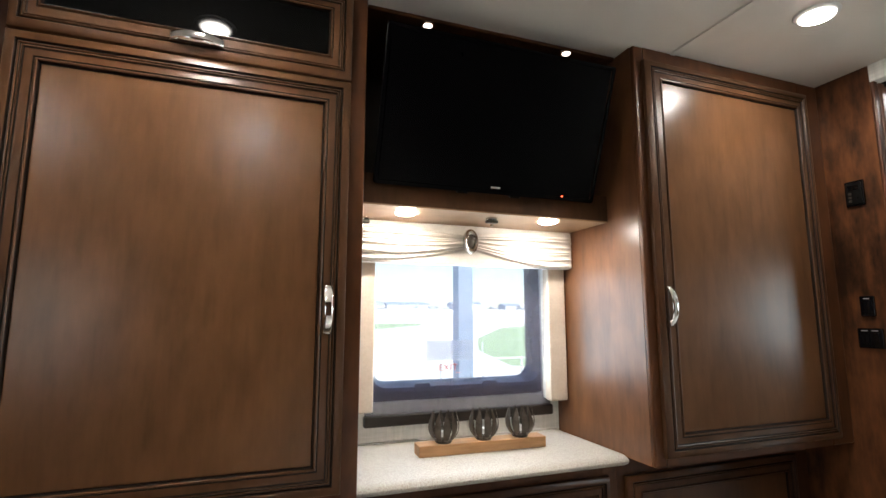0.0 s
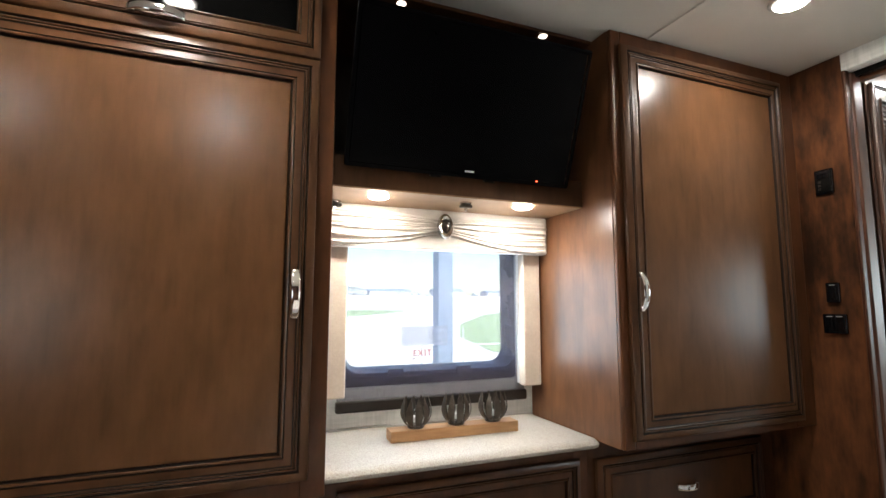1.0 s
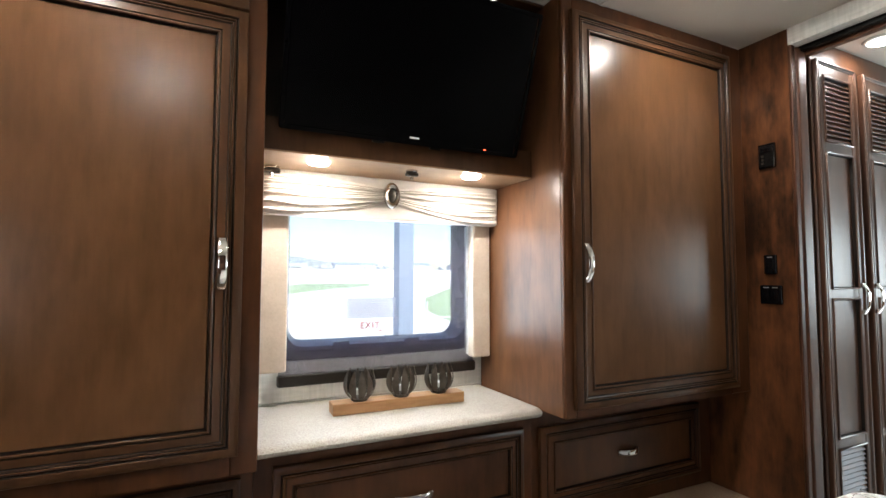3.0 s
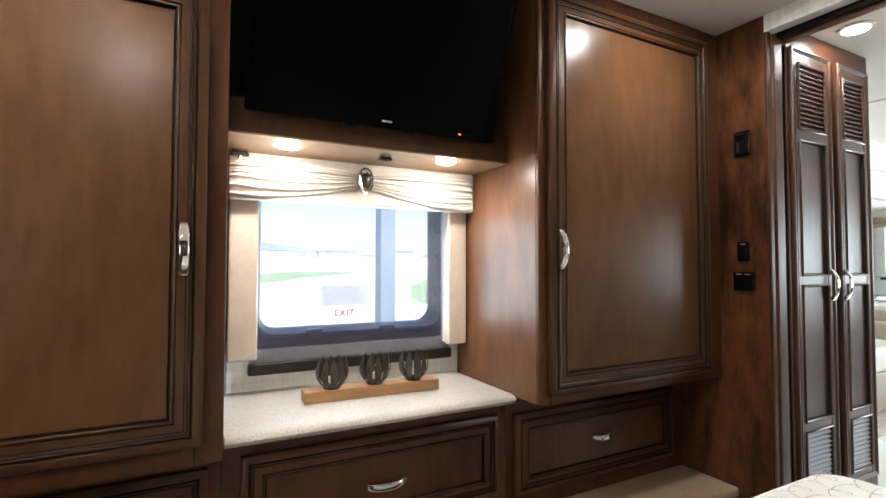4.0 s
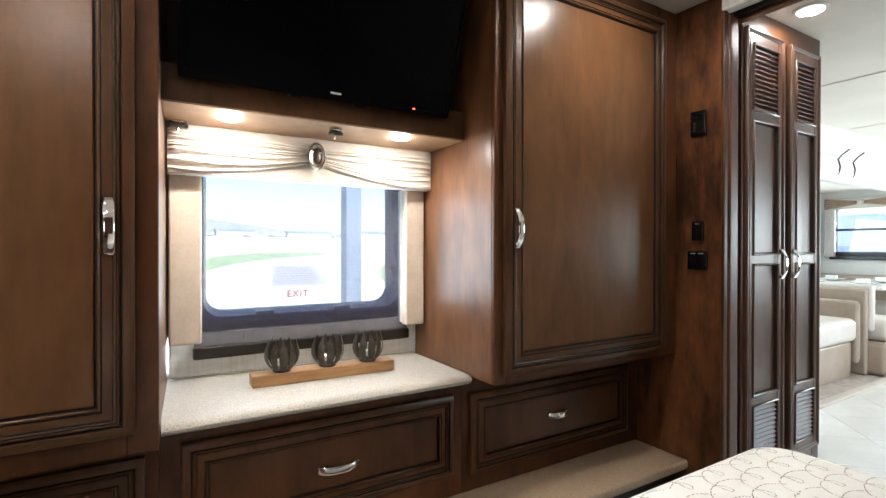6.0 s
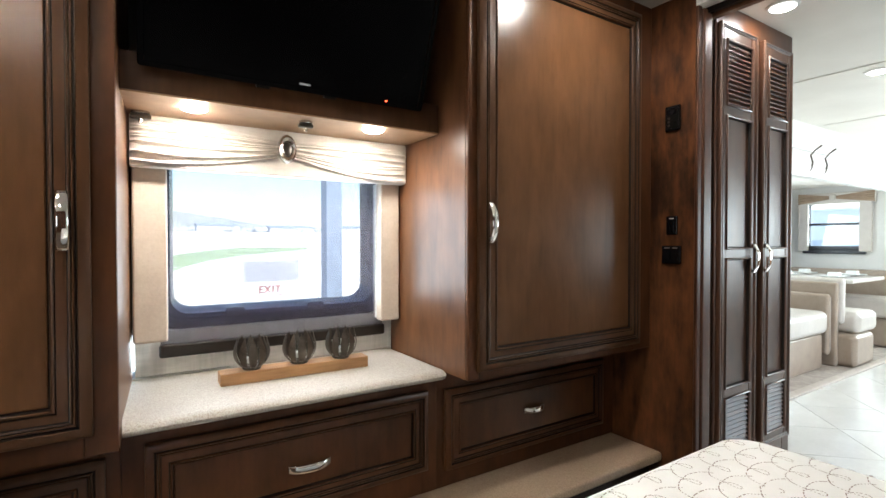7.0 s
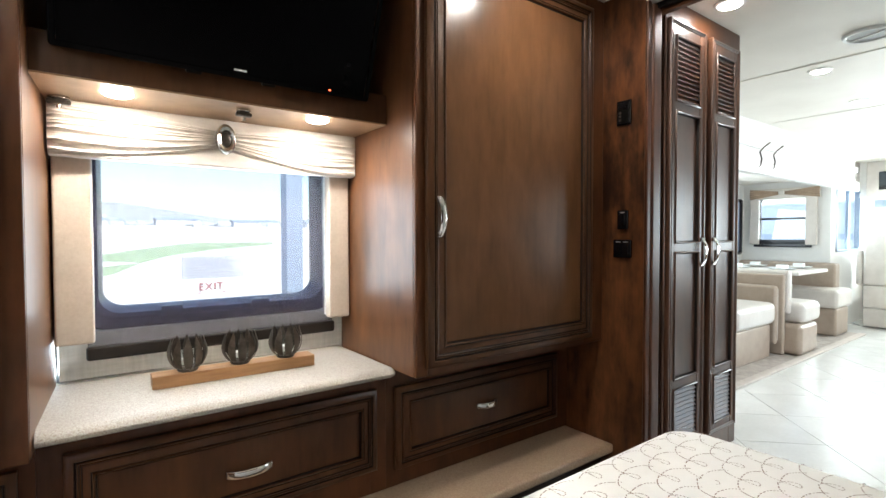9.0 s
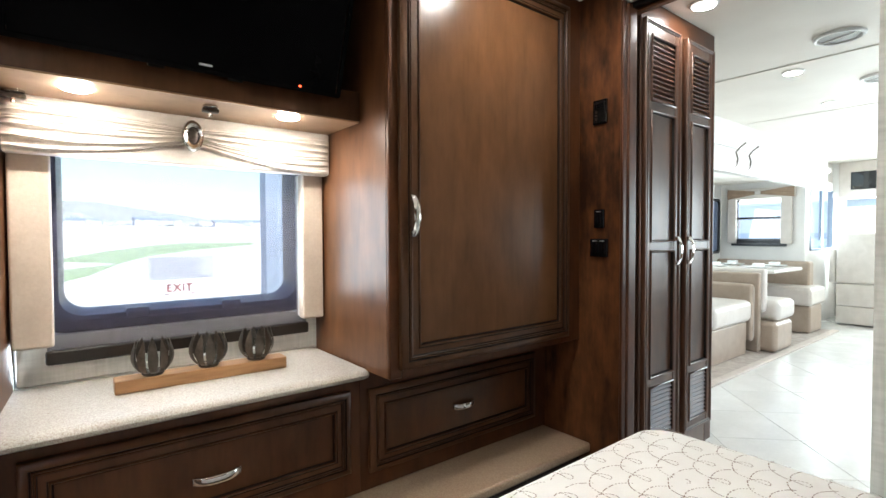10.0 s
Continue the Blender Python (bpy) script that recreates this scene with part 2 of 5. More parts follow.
PAINT = textured("white_wall", (0.70, 0.69, 0.66), (0.77, 0.76, 0.74), 0.55, (1, 1, 1), 5.0, bump=0.05)
QUILT = textured("cream_quilt", (0.79, 0.78, 0.755), (0.87, 0.865, 0.845), 0.75, (1, 1, 1), 9.0, 4.0, 300.0, 0.3, 0.25, 500.0, specular=0.2)
THREAD = textured("taupe_thread", (0.24, 0.18, 0.155), (0.35, 0.28, 0.25), 0.8, (1, 1, 1), 60.0, specular=0.1)
TANCLOTH = textured("tan_brown_cloth", (0.28, 0.19, 0.13), (0.42, 0.31, 0.22), 0.7, (1, 1, 1), 14.0, 5.0, 160.0, 0.4, 0.2, 300.0)
NIGHTSHADE = woven("night_shade_mesh", (0.10, 0.12, 0.16), (0.20, 0.23, 0.30), 0.6, 0.002, 0.25)
METALGREY = textured("vent_plastic", (0.27, 0.27, 0.27), (0.36, 0.36, 0.355), 0.5, (1, 1, 1), 30.0)
WHITEPLASTIC = textured("white_plastic", (0.72, 0.72, 0.70), (0.80, 0.80, 0.78), 0.4, (1, 1, 1), 20.0)
STICKER = film("grey_film_sticker", (0.90, 0.90, 0.92), 0.72)
STICKERINK = film("grey_print", (0.56, 0.56, 0.62), 0.45)
REDINK = film("red_print", (0.92, 0.30, 0.24), 0.22)
CONCRETE = textured("pale_concrete", (0.58, 0.57, 0.55), (0.68, 0.67, 0.64), 0.85, (1, 1, 1), 0.3, 8.0, 6.0, 0.4)
GRASS = textured("mown_grass", (0.22, 0.31, 0.17), (0.30, 0.39, 0.23), 0.9, (1, 1, 1), 0.4, 8.0, 30.0, 0.5)
# distance haze is mixed into the foliage, hill and siding colours
FOLIAGE = textured("haze_paled_foliage", (0.36, 0.40, 0.42), (0.46, 0.50, 0.52), 0.9, (1, 1, 1), 1.0, 6.0, 8.0, 0.5)
HILL = textured("haze_paled_hill", (0.235, 0.265, 0.265), (0.265, 0.295, 0.295), 0.95, (1, 1, 1), 0.02, 6.0, 0.3, 0.5)
SIDING = textured("haze_paled_siding", (0.50, 0.53, 0.56), (0.58, 0.61, 0.64), 0.8, (1, 1, 1), 0.6)
GALVANISED = textured("galvanised_steel", (0.48, 0.52, 0.54), (0.58, 0.61, 0.63), 0.5, (1, 1, 1), 6.0, metal=0.2)
TRAILERBLUE = textured("pale_blue_siding", (0.30, 0.36, 0.44), (0.38, 0.44, 0.52), 0.5, (1, 1, 1), 2.0)
STEELBLUE = textured("blue_grey_steel", (0.20, 0.26, 0.34), (0.27, 0.33, 0.41), 0.5, (1, 1, 1), 6.0)


def lens_glow(name, color, strength, radius, rim=0.15):
    """A frosted lens that is brightest in its middle; the fading rim imitates bloom."""
    m = glowing(name, color, strength)
    n, l = m.node_tree.nodes, m.node_tree.links
    tc, flat, size, fall = n.new("ShaderNodeTexCoord"), n.new("ShaderNodeVectorMath"), n.new("ShaderNodeVectorMath"), n.new("ShaderNodeMapRange")
    flat.operation, size.operation, fall.interpolation_type = "MULTIPLY", "LENGTH", "SMOOTHSTEP"
    flat.inputs[1].default_value = (1, 1, 0)
    l.new(tc.outputs["Object"], flat.inputs[0])
    l.new(flat.outputs[0], size.inputs[0])
    l.new(size.outputs["Value"], fall.inputs[0])
    fall.inputs[1].default_value, fall.inputs[2].default_value = 0.25 * radius, 0.98 * radius
    fall.inputs[3].default_value, fall.inputs[4].default_value = strength, rim
    l.new(fall.outputs[0], n["Principled BSDF"].inputs["Emission Strength"])
    return m


LAMPGLOW = lens_glow("ceiling_lamp_lens", (1.0, 0.945, 0.865), 218.0, 0.052)
PUCKGLOW = lens_glow("puck_lamp_lens", (1.0, 0.93, 0.84), 128.0, 0.033, 60.0)
HALLGLOW = lens_glow("hall_lamp_lens", (1.0, 0.98, 0.95), 95.0, 0.050)
PUCKDIM = glowing("dim_puck_lamp_lens", (1.0, 0.88, 0.74), 1.2)
REDLED = glowing("red_standby_led", (1.0, 0.08, 0.03), 3.0)

GLASS = bpy.data.materials.new("clear_glass")
GLASS.use_nodes = True
gn, gl = GLASS.node_tree.nodes, GLASS.node_tree.links
g1, g2, g3 = gn.new("ShaderNodeBsdfTransparent"), gn.new("ShaderNodeBsdfGlossy"), gn.new("ShaderNodeMixShader")
g1.inputs[0].default_value = (0.95, 0.97, 0.97, 1)
g2.inputs["Roughness"].default_value = 0.02
g3.inputs[0].default_value = 0.06
gl.new(g1.outputs[0], g3.inputs[1])
gl.new(g2.outputs[0], g3.inputs[2])
gl.new(g3.outputs[0], gn["Material Output"].inputs["Surface"])


# ---- builders ----
ORIGIN = {}


def thing(name, origin, label, category, group="", kind=""):
    ob = new(name)
    ob.empty_display_size = 0.05
    ob.location = origin
    ORIGIN[ob] = Vector(origin)
    return tagged(ob, label, category, group, kind)


def finish(name, bm, mats, smooth=False):
    me = bpy.data.meshes.new(name)
    bm.to_mesh(me)
    bm.free()
    for m in mats if isinstance(mats, (list, tuple)) else [mats]:
        me.materials.append(m)
    if smooth == "box":
        # flat faces stay flat; the rounding lies on the narrow edge faces
        for p in me.polygons:
            p.use_smooth = True
        acc = [Vector() for _ in me.vertices]
        for p in me.polygons:
            for i in p.vertices:
                acc[i] += p.normal * p.area
        me.normals_split_custom_set_from_vertices([v.normalized() for v in acc])
    elif smooth:
        for p in me.polygons:
            p.use_smooth = True
        me.set_sharp_from_angle(angle=radians(28 if smooth is True else smooth))
    return me


def part(name, bm, material, parent, label="", smooth=False, kind=""):
    """One mesh, given in world places, under a thing or a part."""
    bm.transform(Matrix.Translation(-ORIGIN[parent]))
    ob = new(name, finish(name, bm, material, smooth))
    ob.parent = parent
    ORIGIN[ob] = ORIGIN[parent]
    return tagged(ob, label, kind=kind)


def solid(name, bm, material, label, category, kind="", smooth=False, group=""):
    """One mesh that is a thing of its own; its origin lies at its base."""
    lo = [min(v.co[i] for v in bm.verts) for i in range(3)]
    hi = [max(v.co[i] for v in bm.verts) for i in range(3)]
    o = Vector(((lo[0] + hi[0]) / 2, (lo[1] + hi[1]) / 2, lo[2]))
    bm.transform(Matrix.Translation(-o))
    ob = new(name, finish(name, bm, material, smooth))
    ob.location = o
    ORIGIN[ob] = o
    return tagged(ob, label, category, group, kind)


def box(x0, x1, y0, y1, z0, z1, bevel=0.0, seg=2, bm=None):
    b = bmesh.new()
    bmesh.ops.create_cube(b, size=1, matrix=Matrix.Translation(((x0 + x1) / 2, (y0 + y1) / 2, (z0 + z1) / 2)) @ Matrix.Diagonal((x1 - x0, y1 - y0, z1 - z0, 1)))
    if bevel:
        bmesh.ops.bevel(b, geom=b.edges[:], offset=bevel, segments=seg, affect="EDGES", profile=0.5)
    return join(bm, b)


def join(bm, b):
    if bm is None:
        return b
    me = bpy.data.meshes.new("tmp")
    b.to_mesh(me)
    b.free()
    bm.from_mesh(me)
    bpy.data.meshes.remove(me)
    return bm


def rod(p, q, r, seg=12, r2=None, bm=None):
    p, q = Vector(p), Vector(q)
    b = bmesh.new()
    m = Matrix.Translation((p + q) / 2) @ (q - p).to_track_quat("Z", "Y").to_matrix().to_4x4()
    bmesh.ops.create_cone(b, cap_ends=True, segments=seg, radius1=r, radius2=r if r2 is None else r2, depth=(q - p).length, matrix=m)
    return join(bm, b)


def lathe(cx, cy, profile, seg=32, bm=None):
    """Turned about the upright through (cx, cy); profile: (radius, z)."""
    b = bmesh.new()
    rings = [[b.verts.new((cx + r * math.cos(2 * math.pi * i / seg), cy + r * math.sin(2 * math.pi * i / seg), z)) for i in range(seg)] for r, z in profile]
    for a, c in zip(rings, rings[1:]):
        for i in range(seg):
            b.faces.new((a[i], a[(i + 1) % seg], c[(i + 1) % seg], c[i]))
    b.faces.new(rings[0])
    b.faces.new(rings[-1][::-1])
    bmesh.ops.recalc_face_normals(b, faces=b.faces[:])
    return join(bm, b)


def rounded(x0, x1, z0, z1, r, n=8):
    pts = []
    for cx, cz, a in ((x1 - r, z1 - r, 0), (x0 + r, z1 - r, 90), (x0 + r, z0 + r, 180), (x1 - r, z0 + r, 270)):
        pts += [(cx + r * math.cos(radians(a + 90 * i / n)), cz + r * math.sin(radians(a + 90 * i / n))) for i in range(n + 1)]
    return pts


def ring_stack(rings, slots=None, cap=False, closed_back=False):
    """Faces between nested loops of (x, y, z); slots: the material slot of each band."""
    b = bmesh.new()
    vs = [[b.verts.new(p) for p in ring] for ring in rings]
    for k, (a, c) in enumerate(zip(vs, vs[1:])):
        for i in range(len(a)):
            f = b.faces.new((a[i], a[(i + 1) % len(a)], c[(i + 1) % len(c)], c[i]))
            f.material_index = slots[k] if slots else 0
    if cap:
        b.faces.new(vs[-1])
    if closed_back:
        b.faces.new(vs[0][::-1])
    bmesh.ops.recalc_face_normals(b, faces=b.faces[:])
    return b


# Profile of a cabinet door's frame: distance in from the edge, depth behind the front, slot (1: glaze left in the groove).
DOOR_PROFILE = [(0.0, 0.022, 0), (0.0, 0.0090, 0), (0.0012, 0.0075, 0), (0.0120, 0.0024, 0), (0.0195, 0.0004, 0), (0.0218, 0.0000, 0), (0.0230, 0.0010, 1), (0.0240, 0.0075, 1), (0.0272, 0.0075, 1),
                (0.0282, 0.0034, 0), (0.0298, 0.0014, 0), (0.0316, 0.0012, 0), (0.0330, 0.0030, 1), (0.0338, 0.0052, 1), (0.0346, 0.0052, 0), (0.0354, 0.0032, 0), (0.0370, 0.0020, 0), (0.0388, 0.0028, 1), (0.0398, 0.0066, 1), (0.0418, 0.0066, 0),
                (0.0480, 0.0052, 0), (0.0560, 0.0032, 0), (0.0600, 0.0024, 1), (0.0610, 0.0060, 1), (0.0630, 0.0060, 0), (0.0640, 0.0016, 0), (0.0662, 0.0000, 0), (0.0686, 0.0003, 0), (0.0702, 0.0026, 1), (0.0712, 0.0065, 1),
                (0.0720, 0.0135, 1), (0.0755, 0.0135, 1), (0.0780, 0.0135, 1)]


def framed_front(x0, x1, z0, z1, front, scale=1.0):
    """The moulded frame of a door or drawer front that faces -y, with its front at that y."""
    rings = [[(x0 + i * scale, front + d, z0 + i * scale), (x1 - i * scale, front + d, z0 + i * scale), (x1 - i * scale, front + d, z1 - i * scale), (x0 + i * scale, front + d, z1 - i * scale)] for i, d, _ in DOOR_PROFILE]
    return ring_stack(rings, [s for _, _, s in DOOR_PROFILE], closed_back=True)


def pull(cx, cz, y, length, upright, mat, parent, rise=0.022):
    """An arched bar pull on a face at y that looks towards -y, with two feet."""
    b = bmesh.new()
    n, half = 20, length / 2
    rings = []
    for i in range(n + 1):
        u = -1 + 2 * i / n
        bow = rise * (1 - abs(u) ** 2.6) + 0.004
        w, t = 0.0102 + 0.0014 * (1 - u * u), 0.0028
        for_ring = []
        for k in range(10):
            e = 2 * math.pi * k / 10
            c, d = w * math.copysign(abs(math.cos(e)) ** 0.6, math.cos(e)), t * math.sin(e)
            a, yy = u * half, y - bow - 0.001 + d
            for_ring.append((cx + c, yy, cz + a) if upright else (cx + a, yy, cz + c))
        rings.append([b.verts.new(p) for p in for_ring])
    for a, c in zip(rings, rings[1:]):
        for i in range(10):
            b.faces.new((a[i], a[(i + 1) % 10], c[(i + 1) % 10], c[i]))
    b.faces.new(rings[0])
    b.faces.new(rings[-1][::-1])
    bmesh.ops.recalc_face_normals(b, faces=b.faces[:])
    for s in (-1, 1):
        a = s * (half - 0.009)
        if upright:
            box(cx - 0.009, cx + 0.009, y - 0.010, y, cz + a - 0.009, cz + a + 0.009, 0.002, 1, b)
        else:
            box(cx + a - 0.009, cx + a + 0.009, y - 0.010, y, cz - 0.009, cz + 0.009, 0.002, 1, b)
    return part("handle", b, mat, parent, "polished chrome arched bar pull", smooth=50)


def cabinet_door(parent, x0, x1, z0, z1, front, name="door", scale=1.0, panel=None, panel_label="", frame_mat=None):
    d = part(name, framed_front(x0, x1, z0, z1, front, scale), [frame_mat or RAILWOOD, GLAZE], parent, smooth=40)
    i = 0.0745 * scale
    part("panel", box(x0 + i, x1 - i, front + 0.0095, front + 0.016, z0 + i, z1 - i, 0.002, 2), panel or MAPLE, d, panel_label)
    return d


def puck_lamp(x, y, z, r, mat, label):
    t = thing("puck_lamp", (x, y, z - 0.004), label, "puck lamp", "puck lamps")
    part("lens", lathe(x, y, [(r, z - 0.0005), (r * 0.98, z - 0.09 * r), (r * 0.86, z - 0.17 * r), (r * 0.5, z - 0.23 * r), (0.002, z - 0.25 * r)], 40), mat, t, "glowing warm white lens", smooth=60)
    return t


def recessed_lamp(x, y, z, r, mat, category="ceiling lamp", label="", group="ceiling downlights"):
    t = thing("ceiling_lamp", (x, y, z - 0.012), label or "round recessed LED downlight with a white trim ring, lit", category, group)
    part("trim_ring", lathe(x, y, [(r + 0.011, z - 0.001), (r + 0.010, z - 0.004), (r + 0.004, z - 0.006), (r, z - 0.005), (r - 0.001, z - 0.0015)], 40), WHITEPLASTIC, t, smooth=True)
    part("lens", lathe(x, y, [(r, z - 0.004), (r * 0.97, z - 0.009), (r * 0.8, z - 0.0125), (r * 0.4, z - 0.0145), (0.002, z - 0.015)], 40), mat, t, "glowing warm white lens", smooth=True)
    return t


# ---- setting ----
H = 2.13
tagged(solid("ground", box(-400, 400, -400, 400, -1.25, -1.05), CONCRETE, "pale sunlit concrete yard outside", "ground", "structure"))
solid("floor", box(3.02, 7.75, 2.16, 3.14, -0.12, -0.012, bm=box(-1.75, 9.5, -1.45, 2.16, -0.12, -0.012)), GROUT, "grey sub-floor and grout bed of the motorhome", "floor", "structure")
solid("ceiling", box(-1.75, 9.5, -1.45, 2.16, H, H + 0.08), CEILING, "off-white vinyl ceiling", "ceiling", "structure")


def wall_with_hole(name, axis, at, thick, a0, a1, z0, z1, holes, mat, label):
    """A wall with rectangular openings: along x at y (axis "y") or along y at x (axis "x")."""
    b = bmesh.new()
    cuts_a = sorted({a0, a1, *[h for q in holes for h in q[:2]]})
    cuts_z = sorted({z0, z1, *[h for q in holes for h in q[2:]]})
    for u0, u1 in zip(cuts_a, cuts_a[1:]):
        for w0, w1 in zip(cuts_z, cuts_z[1:]):
            if any(q[0] <= u0 and u1 <= q[1] and q[2] <= w0 and w1 <= q[3] for q in holes):
                continue
            if axis == "y":
                box(u0, u1, at, at + thick, w0, w1, bm=b)
            else:
                box(at, at + thick, u0, u1, w0, w1, bm=b)
    bmesh.ops.remove_doubles(b, verts=b.verts[:], dist=0.0004)
    return solid(name, b, mat, label, "wall", "structure")


wall_with_hole("wall_north", "y", 1.925, 0.11, -1.75, 3.02, 0, H, [(0.375, 1.185, 0.875, 1.52), (0.3215, 0.3285, 0.735, 0.872), (0.3285, 0.60, 0.735, 0.739)], LINEN, "pale linen-textured wallpaper wall round the bedroom window")
# unseen south and west walls get dark wood to lower the bounced light
wall_with_hole("wall_south", "y", -1.40, 0.06, -1.75, 2.21, 0, H, [(-1.65, -1.05, 0.85, 1.55)], CHERRY, "unseen bedroom wall behind the bed, dark wood to cut bounce")
wall_with_hole("wall_west", "x", -1.75, 0.06, -1.34, 1.925, 0, H, [], CHERRY, "unseen bedroom end wall, dark wood to cut bounce")
wall_with_hole("wall_south_hall", "y", -0.45, 0.06, 2.21, 9.44, 0, H, [(4.2, 6.2, 0.85, 1.6)], MAPLE, "brown wood wall of the living area")
wall_with_hole("wall_slide_back", "y", 3.08, 0.06, 3.02, 7.75, 0, 1.90, [(4.6, 7.66, 0.90, 1.65)], PAINT, "warm white back wall of the sofa slide-out")
wall_with_hole("wall_slide_end", "x", 3.02, 0.05, 2.02, 3.08, 0, 1.90, [], PAINT, "warm white end wall of the slide-out")
wall_with_hole("wall_slide_front", "x", 7.70, 0.05, 2.10, 3.08, 0, 1.90, [(2.31, 2.90, 1.05, 1.66)], PAINT, "warm white forward end wall of the slide-out")
wall_with_hole("wall_cab_side", "y", 2.10, 0.06, 7.75, 9.44, 0, H, [(7.88, 8.86, 0.95, 1.77)], PAINT, "warm white wall beside the driver")
wall_with_hole("wall_cab", "x", 9.44, 0.06, -0.45, 2.10, 0, H, [(-0.3, 1.95, 0.95, 1.85)], PAINT, "warm white front wall round the windshield")
wall_with_hole("partition_wall", "x", 2.15, 0.06, 1.20, 1.925, 0, H, [], CHERRY, "reddish cherry wood partition wall with dark mottled grain")
wall_with_hole("partition_wall_linen", "x", 2.15, 0.06, -1.40, 0.44, 0, H, [], LINEN, "linen-textured partition wall beside the doorway")
solid("slide_ceiling", box(3.07, 7.70, 1.96, 3.08, 1.845, 1.885), CEILING, "white ceiling of the sofa slide-out", "ceiling", "structure")

# fascia over the slide-out opening
fas = thing("fascia_trim", (5.0, 1.90, 1.70), "white moulded fascia over the slide-out opening", "trim", kind="structure")
part("fascia_board", box(3.0, 7.76, 1.90, 1.96, 1.69, H), PAINT, fas)
part("upper_moulding", box(3.0, 7.76, 1.865, 1.90, 1.90, 1.955, 0.012, 3), WHITEPLASTIC, fas, smooth="box")
part("lower_moulding", box(3.0, 7.76, 1.845, 1.90, 1.675, 1.785, 0.026, 5), WHITEPLASTIC, fas, smooth="box")

# ceiling battens
for x, y0, y1 in ((1.39, -1.3, 1.43), (3.745, -0.39, 1.86), (5.2, -0.39, 1.86)):
    solid("ceiling_trim", box(x - 0.012, x + 0.012, y0, y1, H - 0.005, H, 0.002, 1), CEILING, "thin off-white batten over a ceiling joint", "trim", "structure")

# doorway header and jamb
hd = thing("door_header", (2.18, 0.8, 2.05), "linen-covered doorway header with a bronze sliding-door track", "header", kind="structure")
part("header_board", box(2.145, 2.195, 0.44, 1.197, 2.062, H, 0.002, 1), LINEN, hd)
part("track", box(2.20, 2.225, 0.44, 1.24, 2.045, H - 0.03, 0.002, 1), BLACKPLASTIC, hd, "dark bronze door track")
part("track_cover", box(2.230, 2.262, 0.44, 1.215, 2.035, H, 0.003, 1), CARCASS, hd, "brown wood-grain track cover")
jb = thing("door_jamb", (2.19, 1.2, 0), "smooth rounded brown wood door jamb beside the partition", "door jamb", kind="structure")
part("jamb_post", box(2.176, 2.236, 1.180, 1.199, 0, 2.06, 0.008, 4), JAMBWOOD, jb, smooth="box")
part("edge_band", box(2.147, 2.174, 1.186, 1.1995, 0, H, 0.005, 3), JAMBWOOD, jb, smooth="box")
# dark strip stands in for the shade in the gap beside the jamb
part("pocket_lining", box(2.236, 2.270, 1.245, 1.30, 0, 2.06), DARKWOOD, jb, "dark strip for the shaded gap")

# carpet in front of the slide-out
cp = solid("carpet", box(3.02, 7.70, 1.79, 3.08, -0.004, 0.012, 0.004, 2), CARPET, "beige patterned low-pile carpet of the slide-out", "carpet", "structure")
part("border", box(3.02, 7.70, 1.745, 1.815, -0.003, 0.020, 0.008, 3), BORDER, cp, "pale bound carpet border", smooth="box")
# carpet colour is made dark to reduce light bounced from the floor
solid("carpet_bedroom", box(-1.69, 2.15, -1.34, 1.92, -0.010, 0.006), DARKCARPET, "mostly hidden bedroom carpet, dark brown to cut bounce", "carpet", "structure")

# ---- bedroom window ----
win = thing("window_1", (0.78, 2.0, 0.87), "black-framed exit window with rounded corners", "window", kind="structure")
outer = rounded(0.375, 1.185, 0.875, 1.52, 0.07)
profile = [(0.0, 2.03, 0.0), (0.0, 1.950, 0.0), (0.004, 1.944, 0), (0.026, 1.944, 0), (0.030, 1.932, 0), (0.038, 1.929, 0), (0.050, 1.931, 0), (0.057, 1.960, 0), (0.064, 1.990, 0), (0.064, 2.03, 0)]
part("window_frame", ring_stack([[(0.78 + (x - 0.78) * (0.405 - i) / 0.405, y, 1.1975 + (z - 1.1975) * (0.3225 - i) / 0.3225) for x, z in outer] for i, y, _ in profile]), FRAMEBLACK, win, smooth=True)
pane = part("pane", box(0.43, 1.13, 2.008, 2.0125, 0.93, 1.47), GLASS, win)
pane.visible_shadow = False
for x in (0.62, 0.90):
    part("latch_tab", box(x - 0.032, x + 0.032, 1.926, 1.95, 0.905, 0.938, 0.004, 2), FRAMEBLACK, win, smooth="box")

st = thing("exit_sticker", (0.76, 2.006, 0.97), "pale notice sticker with red EXIT lettering on the window pane", "sticker")
part("film", box(0.659, 0.861, 2.0045, 2.0075, 1.012, 1.092), STICKER, st)
for i in range(8):
    z = 1.083 - i * 0.0088
    part("print_line", box(0.668, 0.668 + 0.185 * (0.72 + 0.28 * ((i * 37) % 10) / 10), 2.0035, 2.0042, z - 0.0018, z + 0.0018), STICKERINK, st)
for x0, x1 in ((0.706, 0.722), (0.786, 0.802)):
    part("red_bar", box(x0, x1, 2.0035, 2.0042, 0.962, 0.9645), REDINK, st)
fc = bpy.data.curves.new("exit_text", "FONT")
fc.body, fc.size, fc.align_x, fc.extrude, fc.space_character = "EXIT", 0.036, "CENTER", 0.0004, 1.12
fc.offset = 0.0007
fo = bpy.data.objects.new("exit_text", fc)
scene.collection.objects.link(fo)
bpy.context.view_layer.update()
fm = bpy.data.meshes.new_from_object(fo.evaluated_get(bpy.context.evaluated_depsgraph_get()))
bpy.data.objects.remove(fo)
fb = bmesh.new()
fb.from_mesh(fm)
fb.transform(Matrix.Translation((0.752, 2.0038, 0.973)) @ pose(0, 0, 0, 90, 0, 0))
part("lettering", fb, REDINK, st, "red EXIT lettering")

